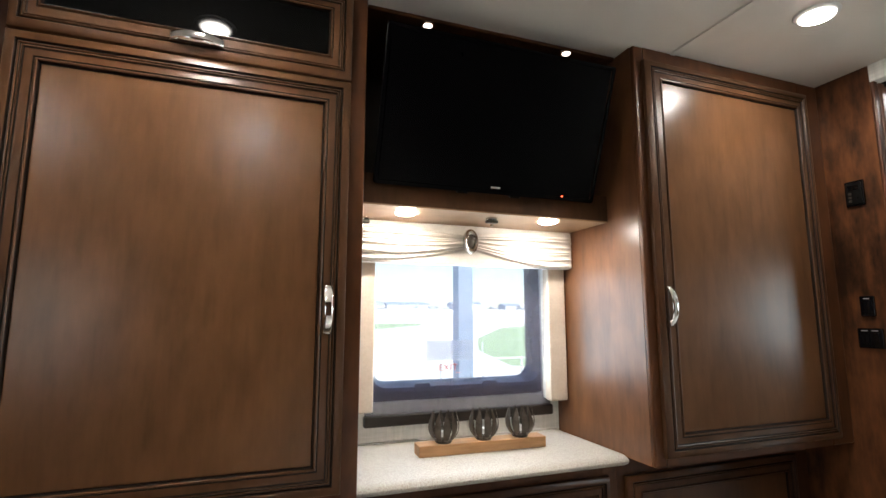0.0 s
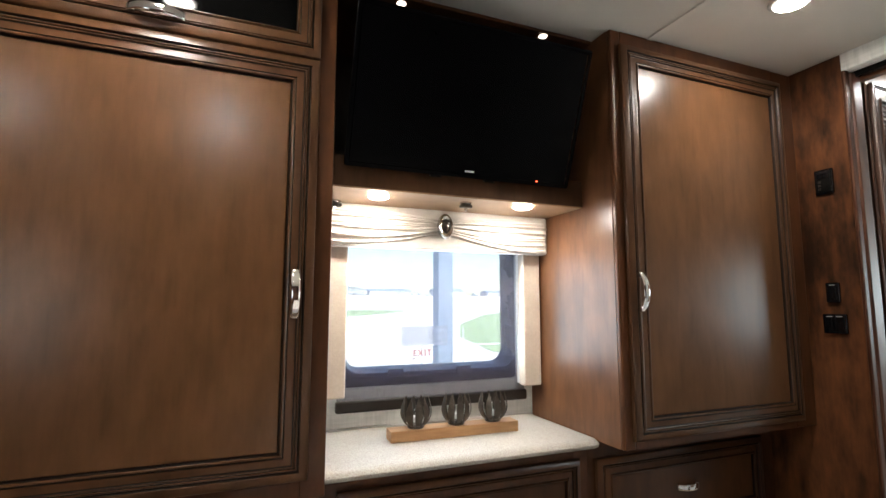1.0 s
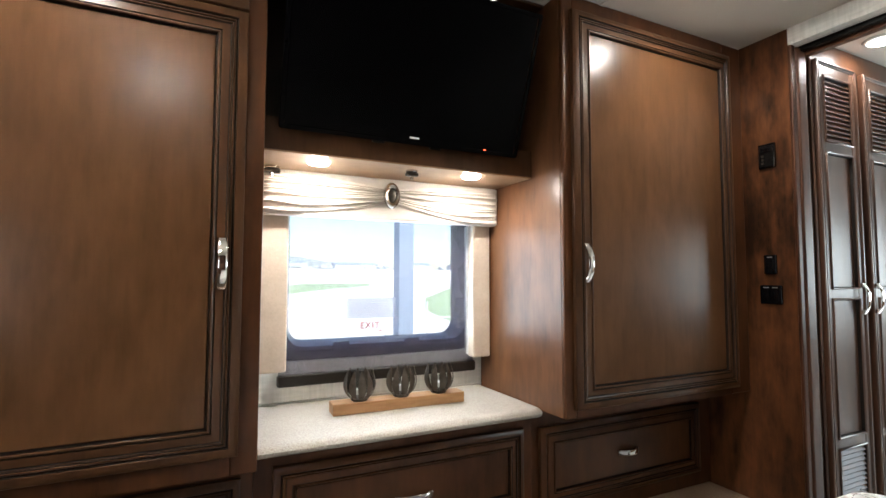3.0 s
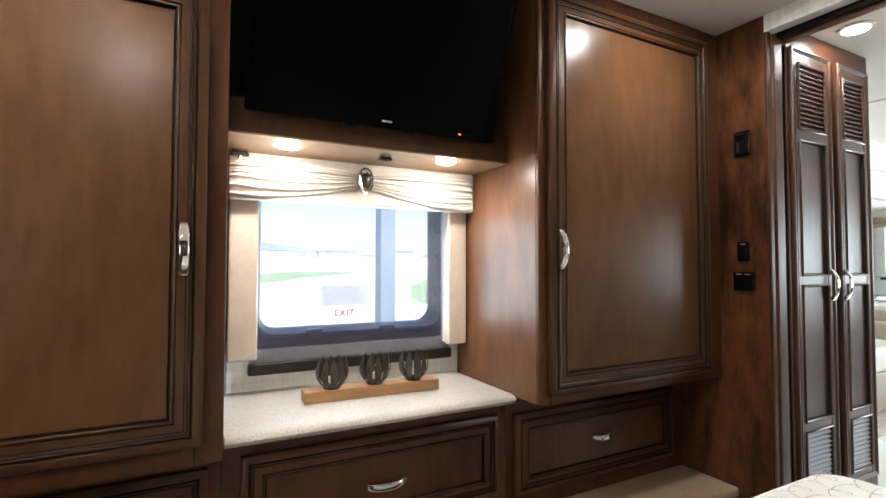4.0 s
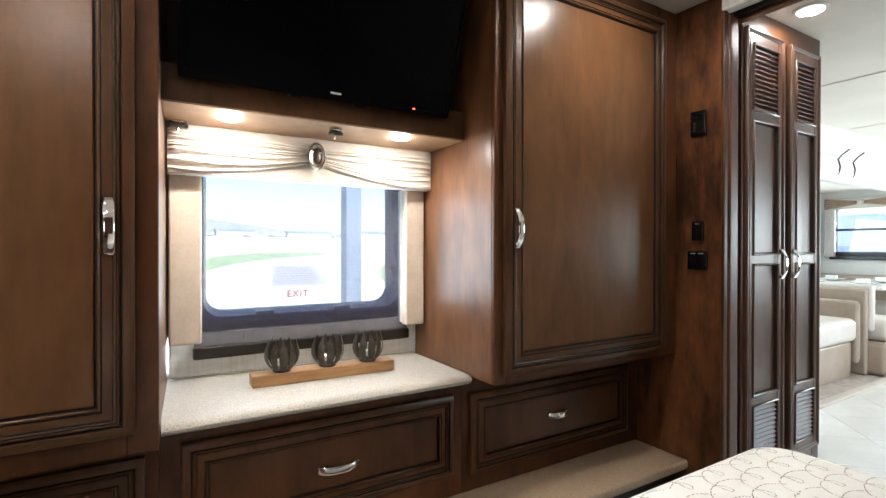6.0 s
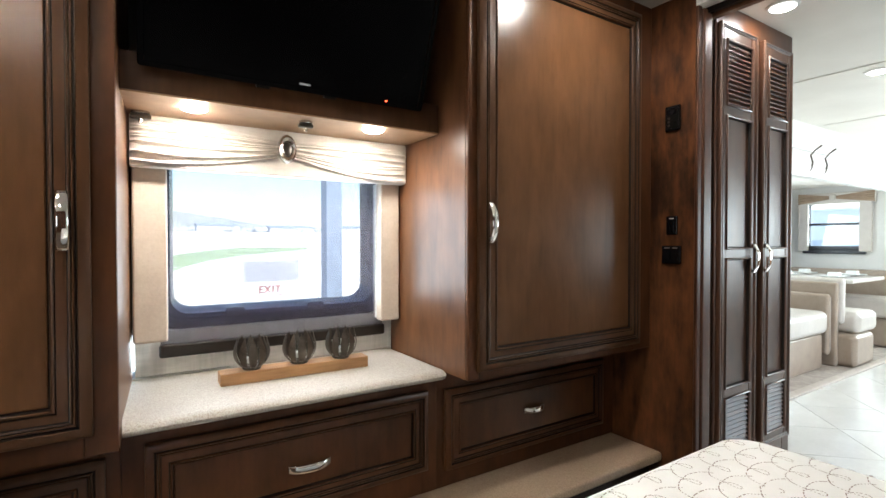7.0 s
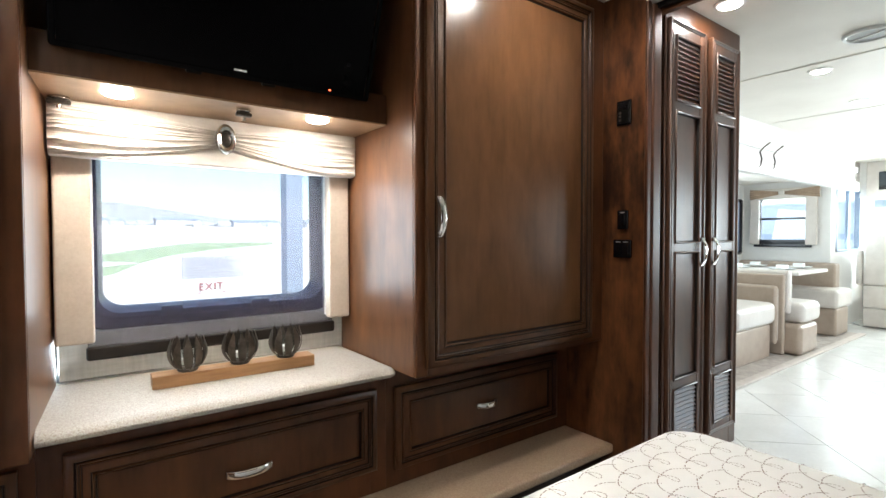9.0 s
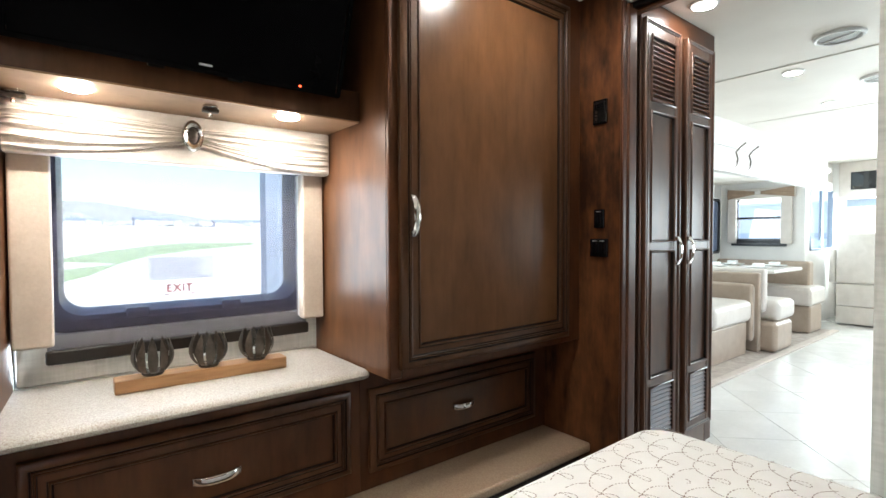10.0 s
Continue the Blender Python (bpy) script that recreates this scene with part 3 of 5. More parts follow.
sh = thing("roller_shade", (0.78, 1.92, 0.79), "dark see-through mesh roller shade, pulled down over the window", "roller shade")
part("fabric", box(0.396, 1.164, 1.9085, 1.9095, 0.825, 1.50), SHADE, sh)
part("bottom_bar", box(0.392, 1.168, 1.892, 1.9205, 0.795, 0.836, 0.008, 3), BRONZE, sh, "dark bronze hem bar", smooth="box")
part("roller", rod((0.392, 1.905, 1.505), (1.168, 1.905, 1.505), 0.018, 16), BLACKPLASTIC, sh, smooth=True)
part("catch", box(0.80, 0.825, 1.90, 1.9245, 0.765, 0.785, 0.003, 1), WHITEPLASTIC, sh, "small clear shade catch")

# padded window surround
for x0, x1 in ((0.322, 0.414), (1.126, 1.206)):
    pn = thing("window_side_panel", ((x0 + x1) / 2, 1.86, 0.855), "upright cream leatherette padded panel beside the window", "window panel", "window side panels")
    part("padding", box(x0, x1, 1.84, 1.885, 0.856, 1.385, 0.008, 3), LEATHERETTE, pn, smooth="box")
    part("backing", box(x0 + 0.006, x1 - 0.006, 1.885, 1.9225, 0.862, 1.385), LINEN, pn)

va = thing("window_valance", (0.76, 1.79, 1.37), "cream satin valance gathered to an oval medallion over the window", "valance")
part("backing_board", box(0.318, 1.206, 1.79, 1.83, 1.378, 1.528, 0.005, 2), SATIN, va, smooth="box")


def swag(x_side, x_mid, lift, seed):
    b = bmesh.new()
    rnd = random.Random(seed)
    nu, nv = 60, 72
    folds = sorted(rnd.uniform(0.05, 0.95) for _ in range(16))
    amp = [rnd.uniform(0.5, 1.0) for _ in folds]
    grid = []
    for i in range(nu + 1):
        u = i / nu
        w = u ** 1.5
        top = (1 - w) * 1.524 + w * 1.490
        low = (1 - w) * (1.386 + lift) + w * 1.438 - 0.010 * math.sin(math.pi * u)
        row = []
        for j in range(nv + 1):
            v = j / nv
            d = 0.0
            for f, a in zip(folds, amp):
                c = f + 0.05 * math.sin(3.0 * u + 7 * f) * (1 - u)
                d += a * math.exp(-((v - c) / 0.021) ** 2)
            puff = 0.010 * math.sin(math.pi * v) ** 0.6 + 0.0098 * d * (0.35 + 0.65 * abs(2 * u - 1) ** 0.7) + 0.0012 * noise.noise((u * 9, v * 40, seed))
            puff *= min(1.0, 0.15 + u / 0.05)
            x = x_side + (x_mid - x_side) * u
            row.append(b.verts.new((x, 1.7885 - puff, top + (low - top) * v)))
        grid.append(row)
    for i in range(nu):
        for j in range(nv):
            b.faces.new((grid[i][j], grid[i + 1][j], grid[i + 1][j + 1], grid[i][j + 1]))
    bmesh.ops.recalc_face_normals(b, faces=b.faces[:])
    return b


part("swag", swag(0.318, 0.742, 0.004, 3), SATIN, va, "gathered cream satin folds", smooth=70)
part("swag", swag(1.206, 0.766, -0.004, 8), SATIN, va, "gathered cream satin folds", smooth=70)


def oval(cx, cz, y0, sx, sz, profile, seg=32):
    return ring_stack([[(cx + sx * k * math.cos(2 * math.pi * i / seg), y0 - d, cz + sz * k * math.sin(2 * math.pi * i / seg)) for i in range(seg)] for k, d in profile], cap=True, closed_back=True)


part("medallion_ring", oval(0.754, 1.464, 1.772, 0.030, 0.047, [(1.0, 0), (1.0, 0.006), (0.93, 0.012), (0.80, 0.014), (0.58, 0.011), (0.50, 0.004)]), NICKEL, va, "brushed nickel oval medallion", smooth=True)
part("medallion_stone", oval(0.754, 1.464, 1.7675, 0.0150, 0.0235, [(1.0, 0), (0.9, 0.003), (0.6, 0.005), (0.2, 0.006)]), IRON, va, "dark domed centre", smooth=True)

# ---- television niche ----
nc = thing("television_niche", (0.75, 1.8, 1.53), "brown wood television niche between the tall cabinets", "niche cabinet")
part("shelf_box", box(0.296, 1.206, 1.555, 1.9225, 1.532, 1.625), SHADEDNICHE, nc)
part("underside_panel", box(0.2975, 1.2045, 1.5565, 1.9225, 1.5275, 1.5318), LITPANEL, nc, "wood-grain underside, lamplight in its tan colour")
part("niche_back", box(0.296, 1.206, 1.895, 1.915, 1.626, 2.1165), DARKWOOD, nc)
part("niche_top", box(0.297, 1.2055, 1.474, 1.9225, 2.117, H - 0.001, 0.003, 1), STILEWOOD, nc)
for x, y in ((0.468, 1.640), (0.990, 1.612)):
    puck_lamp(x, y, 1.5268, 0.033, PUCKGLOW, "round LED puck lamp under the television shelf, lit")
for x, y in ((0.496, 1.502), (1.012, 1.494)):
    puck_lamp(x, y, 2.1165, 0.015, PUCKDIM, "round LED puck lamp over the television, lit")
for x, y, s in ((0.77, 1.62, 1.0), (0.345, 1.76, 1.2)):
    lt = thing("shade_bracket", (x, y, 1.50), "small dark bronze catch under the television shelf", "bracket", "shade brackets")
    part("base", lathe(x, y, [(0.020 * s, 1.5265), (0.020 * s, 1.521), (0.012 * s, 1.518)], 20), NICKEL, lt, smooth=True)
    part("arm", box(x - 0.022 * s, x + 0.022 * s, y - 0.010, y + 0.010, 1.507, 1.519, 0.004, 2), IRON, lt, smooth="box")
    part("pin", rod((x, y, 1.496), (x, y, 1.508), 0.006, 10), NICKEL, lt, smooth=True)

# television, leaning forward at the top
TVM = Matrix.Translation((0.727, 1.525, 1.602)) @ pose(0, 0, 0, math.degrees(math.atan2(0.155, 0.42)), 0, 0)
tv = thing("television", (0.727, 1.525, 1.60), "black flat-screen television, switched off and tilted down", "television")


def tilted(b):
    b.transform(TVM)
    return b


part("housing", tilted(box(-0.385, 0.385, 0.006, 0.045, 0.004, 0.440, 0.008, 2)), BLACKPLASTIC, tv)
part("bezel", tilted(ring_stack([[(x, y, z) for x, z in rounded(-0.393 + i, 0.396 - i, -0.016 + i, 0.446 - i, 0.008 if i < 0.006 else 0.002, 3)] for i, y in ((0, 0.006), (0, -0.002), (0.002, -0.004), (0.012, -0.004), (0.0135, -0.001))])), SCREEN, tv, smooth=True)
part("screen", tilted(box(-0.3785, 0.3785, -0.0012, 0.003, -0.003, 0.4335)), SCREEN, tv)
part("maker_mark", tilted(box(-0.006, 0.026, -0.0052, -0.0042, 0.003, 0.0085)), WHITEPLASTIC, tv, "pale maker's mark bar")
part("standby_lamp", tilted(box(0.262, 0.268, -0.0056, -0.0042, -0.003, 0.000)), REDLED, tv, "red standby light")
part("bracket", tilted(box(-0.12, 0.12, 0.045, 0.075, 0.15, 0.30, 0.004, 1)), BLACKPLASTIC, tv)
part("bracket_arm", box(0.66, 0.80, 1.50, 1.894, 1.79, 1.85, 0.004, 1), BLACKPLASTIC, tv)
for x in (-0.10, 0.09):
    part("foot_slot", tilted(box(x - 0.018, x + 0.018, 0.001, 0.018, -0.023, -0.015, 0.002, 1)), BLACKPLASTIC, tv)


# ---- tall cabinets ----
def carcass(x0, x1, y_face, z0, z1, x_open0, x_open1, z_open0, z_open1, side_mat, thing_ob, corner=0.0, splay=0.0):
    """Sides, floor, top and face frame round the openings; splay: how far the far side widens towards the wall."""
    part("side_panel", box(x0, x0 + 0.018, y_face + 0.019, 1.923, z0 + 0.001, z1 - 0.001), side_mat, thing_ob, "smooth brown side panel")
    far_side = box(x1 - 0.018, x1, y_face + 0.019, 1.923, z0 + 0.001, z1 - 0.001)
    for v in far_side.verts:
        v.co.x += splay * (v.co.y - y_face) / (1.923 - y_face)
    part("side_panel", far_side, side_mat, thing_ob, "smooth brown side panel")
    part("bottom_panel", box(x0 + 0.019, x1 - 0.019, y_face + 0.019, 1.9225, z0 + 0.002, z0 + 0.02), side_mat, thing_ob)
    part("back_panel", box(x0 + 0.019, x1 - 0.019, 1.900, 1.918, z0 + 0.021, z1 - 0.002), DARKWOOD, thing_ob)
    part("stile", box(x0 - 0.0005, x_open0, y_face, y_face + 0.02, z0, z1 - 0.001, corner or 0.002, 3), STILEWOOD, thing_ob, smooth="box")
    part("stile", box(x_open1, x1 + 0.0005, y_face, y_face + 0.02, z0, z1 - 0.001, corner or 0.002, 3), STILEWOOD, thing_ob, smooth="box")
    part("rail", box(x_open0, x_open1, y_face + 0.001, y_face + 0.02, z0 + 0.001, z_open0), STILEWOOD, thing_ob)
    part("rail", box(x_open0, x_open1, y_face + 0.001, y_face + 0.02, z_open1, z1 - 0.002), STILEWOOD, thing_ob)


cl = thing("wardrobe_cabinet", (-0.15, 1.73, 0.70), "tall brown maple wardrobe with panel door and smoked-glass upper door", "cabinet")
carcass(-0.60, 0.291, 1.450, 0.690, H, -0.53, 0.228, 0.76, 2.08, CARCASS, cl, 0.003, 0.030)
part("rail", box(-0.53, 0.228, 1.451, 1.469, 1.825, 1.87), STILEWOOD, cl)
dl = cabinet_door(cl, -0.545, 0.245, 0.742, 1.843, 1.421)
pull(0.198, 1.205, 1.4255, 0.125, True, CHROME, dl)
du = cabinet_door(cl, -0.545, 0.245, 1.850, 2.112, 1.421, "upper_door", 0.9, SMOKED, "dark smoked glass pane")
pull(-0.150, 1.888, 1.4255, 0.125, False, CHROME, du)

cr = thing("wardrobe_cabinet", (1.68, 1.70, 0.725), "tall glazed brown maple wall cabinet with one panel door", "cabinet")
carcass(1.210, 2.1485, 1.385, 0.719, H, 1.255, 2.03, 0.78, 2.06, CARCASS, cr, 0.006)
dr = cabinet_door(cr, 1.241, 2.058, 0.748, 2.074, 1.361)
pull(1.283, 1.221, 1.3655, 0.128, True, CHROME, dr)

# ---- counter and drawers under the window ----
ct = thing("countertop", (0.75, 1.75, 0.695), "speckled beige solid-surface counter with a rounded front edge", "countertop")
cb = bmesh.new()
sec = [(1.9225, 0.732), (1.517, 0.732), (1.505, 0.729), (1.496, 0.723), (1.491, 0.716), (1.491, 0.713), (1.494, 0.706), (1.501, 0.702), (1.511, 0.700), (1.9225, 0.700)]
xs = [0.2970, 1.185, 1.197, 1.203, 1.2055]
loops = []
for k, x in enumerate(xs):
    ins = (0, 0, 0.003, 0.009, 0.016)[k]
    loops.append([cb.verts.new((x, min(y + (ins if y < 1.6 else 0), 1.9225), 0.716 + (z - 0.716) * (1 - ins / 0.03))) for y, z in sec])
for a, c in zip(loops, loops[1:]):
    for i in range(len(a)):
        cb.faces.new((a[i], a[(i + 1) % len(a)], c[(i + 1) % len(c)], c[i]))
cb.faces.new(loops[0])
cb.faces.new(loops[-1][::-1])
bmesh.ops.recalc_face_normals(cb, faces=cb.faces[:])
part("slab", cb, STONE, ct, smooth=True)
part("backsplash_bead", box(0.60, 1.2085, 1.9165, 1.9235, 0.7325, 0.738, 0.0015, 1), WHITEPLASTIC, ct, "pale sealant bead along the wall")


def drawer_unit(name, x0, x1, z0, z1, fx0, fx1, fz0, fz1, label, handle):
    t = thing(name, ((x0 + x1) / 2, 1.8, z0), label, "drawer unit", "drawer units")
    part("side_panel", box(x0, x0 + 0.018, 1.592, 1.9215, z0, z1), DARKWOOD, t)
    part("side_panel", box(x1 - 0.018, x1, 1.592, 1.9215, z0, z1), DARKWOOD, t)
    part("bottom_panel", box(x0 + 0.019, x1 - 0.019, 1.592, 1.9205, z0, z0 + 0.018), DARKWOOD, t)
    part("stile", box(x0, fx0 + 0.02, 1.571, 1.591, z0, z1), STILEWOOD, t)
    part("stile", box(fx1 - 0.02, x1, 1.571, 1.591, z0, z1), STILEWOOD, t)
    part("rail", box(fx0 + 0.02, fx1 - 0.02, 1.572, 1.591, fz1 - 0.02, z1), STILEWOOD, t)
    part("rail", box(fx0 + 0.02, fx1 - 0.02, 1.572, 1.591, z0, fz0 + 0.02), STILEWOOD, t)
    d = cabinet_door(t, fx0, fx1, fz0, fz1, 1.548, "drawer_front", 0.86, DRAWERWOOD, "", DRAWERWOOD)
    part("drawer_box", box(fx0 + 0.03, fx1 - 0.03, 1.592, 1.88, fz0 + 0.03, fz1 - 0.05), OAK, t)
    if handle:
        pull(handle[0], handle[1], 1.558, handle[2], False, CHROME, d)
    return t


drawer_unit("drawer_unit", 0.294, 1.206, 0.30, 0.699, 0.343, 1.166, 0.382, 0.654, "glazed brown maple drawer unit under the counter with chrome pull", (0.757, 0.503, 0.125))
drawer_unit("drawer_unit", 1.207, 2.148, 0.30, 0.718, 1.237, 2.066, 0.360, 0.645, "glazed brown maple drawer unit under the wall cabinet with chrome pull", (1.650, 0.507, 0.105))
drawer_unit("drawer_unit", -0.60, 0.293, 0.30, 0.689, -0.55, 0.262, 0.380, 0.640, "glazed brown maple drawer unit under the wardrobe", None)
bs = thing("base_step", (0.77, 1.68, 0), "low step below the drawers with a tan laminate top", "step")
part("step_top", box(-0.60, 2.148, 1.325, 1.92, 0.260, 0.298, 0.010, 3), LAMINATE, bs, "tan laminate top with a rounded nose", smooth="box")
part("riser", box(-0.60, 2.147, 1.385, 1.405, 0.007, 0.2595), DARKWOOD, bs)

# switches on the partition
for y0, y1, z0, z1, n, lab in ((1.254, 1.318, 1.604, 1.702, 3, "glossy black wall control panel with small display and keys"), (1.264, 1.312, 1.188, 1.263, 1, "glossy black single rocker switch plate"), (1.248, 1.330, 1.072, 1.145, 2, "glossy black double rocker switch plate")):
    sw = thing("light_switch", (2.146, (y0 + y1) / 2, z0), lab, "wall switch", "wall switches")
    part("plate", box(2.139, 2.1495, y0, y1, z0, z1, 0.004, 3), BLACKGLOSS, sw, smooth="box")
    if n == 3:
        part("bezel", box(2.1365, 2.1395, y0 + 0.006, y1 - 0.006, z0 + 0.008, z1 - 0.008, 0.0014, 2), BLACKPLASTIC, sw, smooth="box")
        part("display", box(2.1345, 2.1368, y0 + 0.012, y1 - 0.012, z1 - 0.036, z1 - 0.016, 0.001, 1), BLACKGLOSS, sw, "small dark display")
        for k in range(3):
            part("key", box(2.1340, 2.1368, y1 - 0.024, y1 - 0.014, z0 + 0.016 + k * 0.014, z0 + 0.025 + k * 0.014, 0.001, 1), IRON, sw)
        part("dial", lathe(0, 0, [(0.008, 0.0), (0.008, 0.004), (0.006, 0.006), (0.001, 0.006)], 16), BLACKGLOSS, sw).matrix_basis = Matrix.Translation((-0.009, 0.012 - (y1 - y0) / 2 + 0.006, 0.028)) @ pose(0, 0, 0, 0, -90, 0)
    else:
        w = (y1 - y0 - 0.016) / n
        for k in range(n):
            ya, yb = y0 + 0.010 + k * w, y0 + 0.006 + (k + 1) * w
            rk = box(2.1335, 2.1395, ya, yb, z0 + 0.014, z1 - 0.016, 0.002, 2)
            for v in rk.verts:
                # pressed in at its foot
                v.co.x += 0.0035 * max(0.0, (z0 + z1) / 2 - v.co.z) / (z1 - z0) * 2 if v.co.x < 2.137 else 0
            part("rocker", rk, BLACKGLOSS, sw, smooth="box")
            part("legend", box(2.1384, 2.1392, ya + 0.004, yb - 0.004, z1 - 0.0105, z1 - 0.0075), METALGREY, sw, "small pale legend bar")

# ---- candle board ----
cx0, cy0 = 0.772, 1.726
ang = -1.5
boardm = Matrix.Translation((cx0, cy0, 0.732)) @ pose(0, 0, 0, 0, 0, ang)
bd = thing("candle_board", (cx0, cy0, 0.732), "short honey-coloured wooden plank standing on the counter", "wooden board")
b = box(-0.233, 0.233, -0.032, 0.032, 0.0, 0.036, 0.0025, 2)
b.transform(boardm)
part("plank", b, OAK, bd)


def candle_cup(px):
    o = boardm @ Vector((px, 0.0, 0.036))
    t = thing("candle_holder", o, "dark tin tulip-shaped candle holder with pointed petals", "candle holder", "candle holders")
    part("base", lathe(o.x, o.y, [(0.026, o.z), (0.029, o.z + 0.004), (0.027, o.z + 0.010), (0.020, o.z + 0.014)], 24), IRON, t, smooth=True)
    part("glass_cup", lathe(o.x, o.y, [(0.020, o.z + 0.014), (0.030, o.z + 0.024), (0.034, o.z + 0.045), (0.031, o.z + 0.066), (0.029, o.z + 0.066), (0.032, o.z + 0.045), (0.028, o.z + 0.026), (0.016, o.z + 0.018)], 24), GLASS, t, "clear glass cup", smooth=True)
    for k in range(10):
        a0 = 2 * math.pi * k / 10 + 0.2
        lean = 0.004 if k % 2 else -0.003
        pb = bmesh.new()
        rows = []
        for i in range(13):
            s = i / 12
            zz = 0.008 + 0.094 * s
            r = 0.030 + 0.022 * math.sin(math.pi * (s * 0.90) ** 0.80) + lean * s + (0.004 * max(0, s - 0.8) / 0.2)
            wid = 0.238 * (math.sin(math.pi * (0.28 + 0.50 * s)) ** 0.9) * (1 - s ** 5) + 0.012
            rows.append([pb.verts.new((o.x + rr * math.cos(a0 + d * wid), o.y + rr * math.sin(a0 + d * wid), o.z + zz)) for rr in (r, r - 0.0015) for d in ((-1, -0.4, 0.4, 1) if rr == r else (1, 0.4, -0.4, -1))])
        for a, c in zip(rows, rows[1:]):
            for i in range(8):
                pb.faces.new((a[i], a[(i + 1) % 8], c[(i + 1) % 8], c[i]))
        pb.faces.new(rows[0])
        pb.faces.new(rows[-1][::-1])
        bmesh.ops.recalc_face_normals(pb, faces=pb.faces[:])
        part("petal", pb, IRON, t, smooth=50)
    part("candle", lathe(o.x, o.y, [(0.017, o.z + 0.020), (0.017, o.z + 0.036), (0.004, o.z + 0.037)], 20), WHITEPLASTIC, t, "short white candle", smooth=True)
    return t


for px in (-0.140, 0.006, 0.146):
    candle_cup(px)

# ---- bed ----
bed = thing("bed", (0.9, -0.2, 0.0), "low double bed with its foot towards the cabinets", "bed")
part("base", box(0.20, 1.66, -1.25, 0.74, 0.007, 0.30, 0.01, 2), DARKWOOD, bed)
part("mattress", box(0.13, 1.70, -1.28, 0.79, 0.301, 0.60, 0.05, 4), QUILT, bed, smooth="box")
BX0, BX1, BY0, BY1, BZ, BR = 0.09, 1.755, -1.30, 0.855, 0.634, 0.055


def spread_z(x, y):
    """Height of the quilt's top."""
    dx = max(0, BX0 + BR - x, x - (BX1 - BR)) / BR
    dy = max(0, BY0 + BR - y, y - (BY1 - BR)) / BR
    d = min(1.0, (dx ** 2.0 + dy ** 2.0) ** 0.5)
    return BZ - BR * (1 - math.sqrt(max(0, 1 - d * d))) + 0.003 * noise.noise((x * 7, y * 7, 0)) + 0.0012 * noise.noise((x * 28, y * 28, 3))


rc = 0.085
quad = rounded(BX0, BX1, BY0, BY1, rc, 12)
rings = []
for z, off in ((0.12, 0.014), (0.22, 0.010), (0.34, 0.006), (0.46, 0.003), (BZ - BR, 0.0)):
    rings.append([(x + (1 if x > 0.9 else -1) * off * (0.6 + 0.6 * math.sin(i * 1.3)), y + (1 if y > -0.2 else -1) * off, z) for i, (x, y) in enumerate(quad)])
for a in range(1, 9):
    s = math.radians(a * 90 / 8)
    ins = BR * (1 - math.cos(s))
    rings.append([(0.9225 + (x - 0.9225) * (1 - ins / 0.8325), -0.2225 + (y + 0.2225) * (1 - ins / 1.0775), BZ - BR + BR * math.sin(s) + 0.0035 * noise.noise((x * 9, y * 9, 0))) for x, y in quad])
for k in (0.75, 0.5, 0.25):
    rings.append([(0.9225 + (x - 0.9225) * k * 0.91, -0.2225 + (y + 0.2225) * k * 0.93, BZ + 0.004 * noise.noise((x * k * 7, y * k * 7, 0))) for x, y in quad])
bsp = thing("bedspread", (0.9, -0.2, 0.12), "cream quilted bedspread with taupe stitched vine pattern on the bed", "bedspread")
part("quilt", ring_stack(rings, cap=True), QUILT, bsp, smooth=True)

# stitched vines: dashed waves with hairpin hooks, joined by arches
RIGHT, AWAY = Vector((0.00045, -0.00035)), Vector((0.00115, 0.00057))
VINE = [(-110, 77), (-114, 58), (-102, 38), (-72, 20), (-40, 7), (-8, -7), (8, -12), (15, -8), (7, 1), (-20, 9), (-42, 11)]
ARCH = [(-56, 12), (-42, 28), (-12, 40), (24, 43), (58, 42)]
sv, sf = [], []
STEP_A, STEP_B = Vector((0.060, -0.0552)), Vector((-0.060, -0.0552))
for ia in range(-16, 17):
    for ib in range(-16, 17):
        tip = Vector((1.531, 0.673)) + ia * STEP_A + ib * STEP_B
        if not (BX0 < tip.x < BX1 + 0.1 and -0.3 < tip.y < BY1 + 0.1):
            continue
        rs = random.Random(ia * 100 + ib)
        for curve in (VINE, ARCH):
            pts = [tip + RIGHT * p * rs.uniform(0.97, 1.03) + AWAY * q * rs.uniform(0.97, 1.03) for p, q in curve]
            if curve is VINE:
                pts.append(pts[0] + STEP_B)
            fine = []
            for k in range(len(pts) - 1):
                p0, p1, p2_, p3_ = pts[max(0, k - 1)], pts[k], pts[k + 1], pts[min(len(pts) - 1, k + 2)]
                for q in range(6):
                    u = q / 6
                    fine.append(0.5 * (2 * p1 + (p2_ - p0) * u + (2 * p0 - 5 * p1 + 4 * p2_ - p3_) * u * u + (3 * p1 - p0 - 3 * p2_ + p3_) * u ** 3))
            fine.append(pts[-1])
            run = 0.0
            for a, e in zip(fine, fine[1:]):
                mid = run % 0.0072
                run += (e - a).length
                if mid > 0.0050 or not (BX0 + 0.024 < a.x < BX1 - 0.024 and a.y < BY1 - 0.020) or (e - a).length < 1e-6:
                    continue
                side = Vector((-(e - a).y, (e - a).x)).normalized() * 0.00115
                base = len(sv)
                for pt in (a + side, a - side, e - side, e + side):
                    sv.append((pt.x, pt.y, spread_z(pt.x, pt.y) + 0.0020))
                sf.append((base, base + 1, base + 2, base + 3))
sm = bpy.data.meshes.new("stitching")
sm.from_pydata([(x - 0.9, y + 0.2, z - 0.12) for x, y, z in sv], [], sf)
sm.materials.append(THREAD)
so = new("stitching", sm)
so.parent = bsp
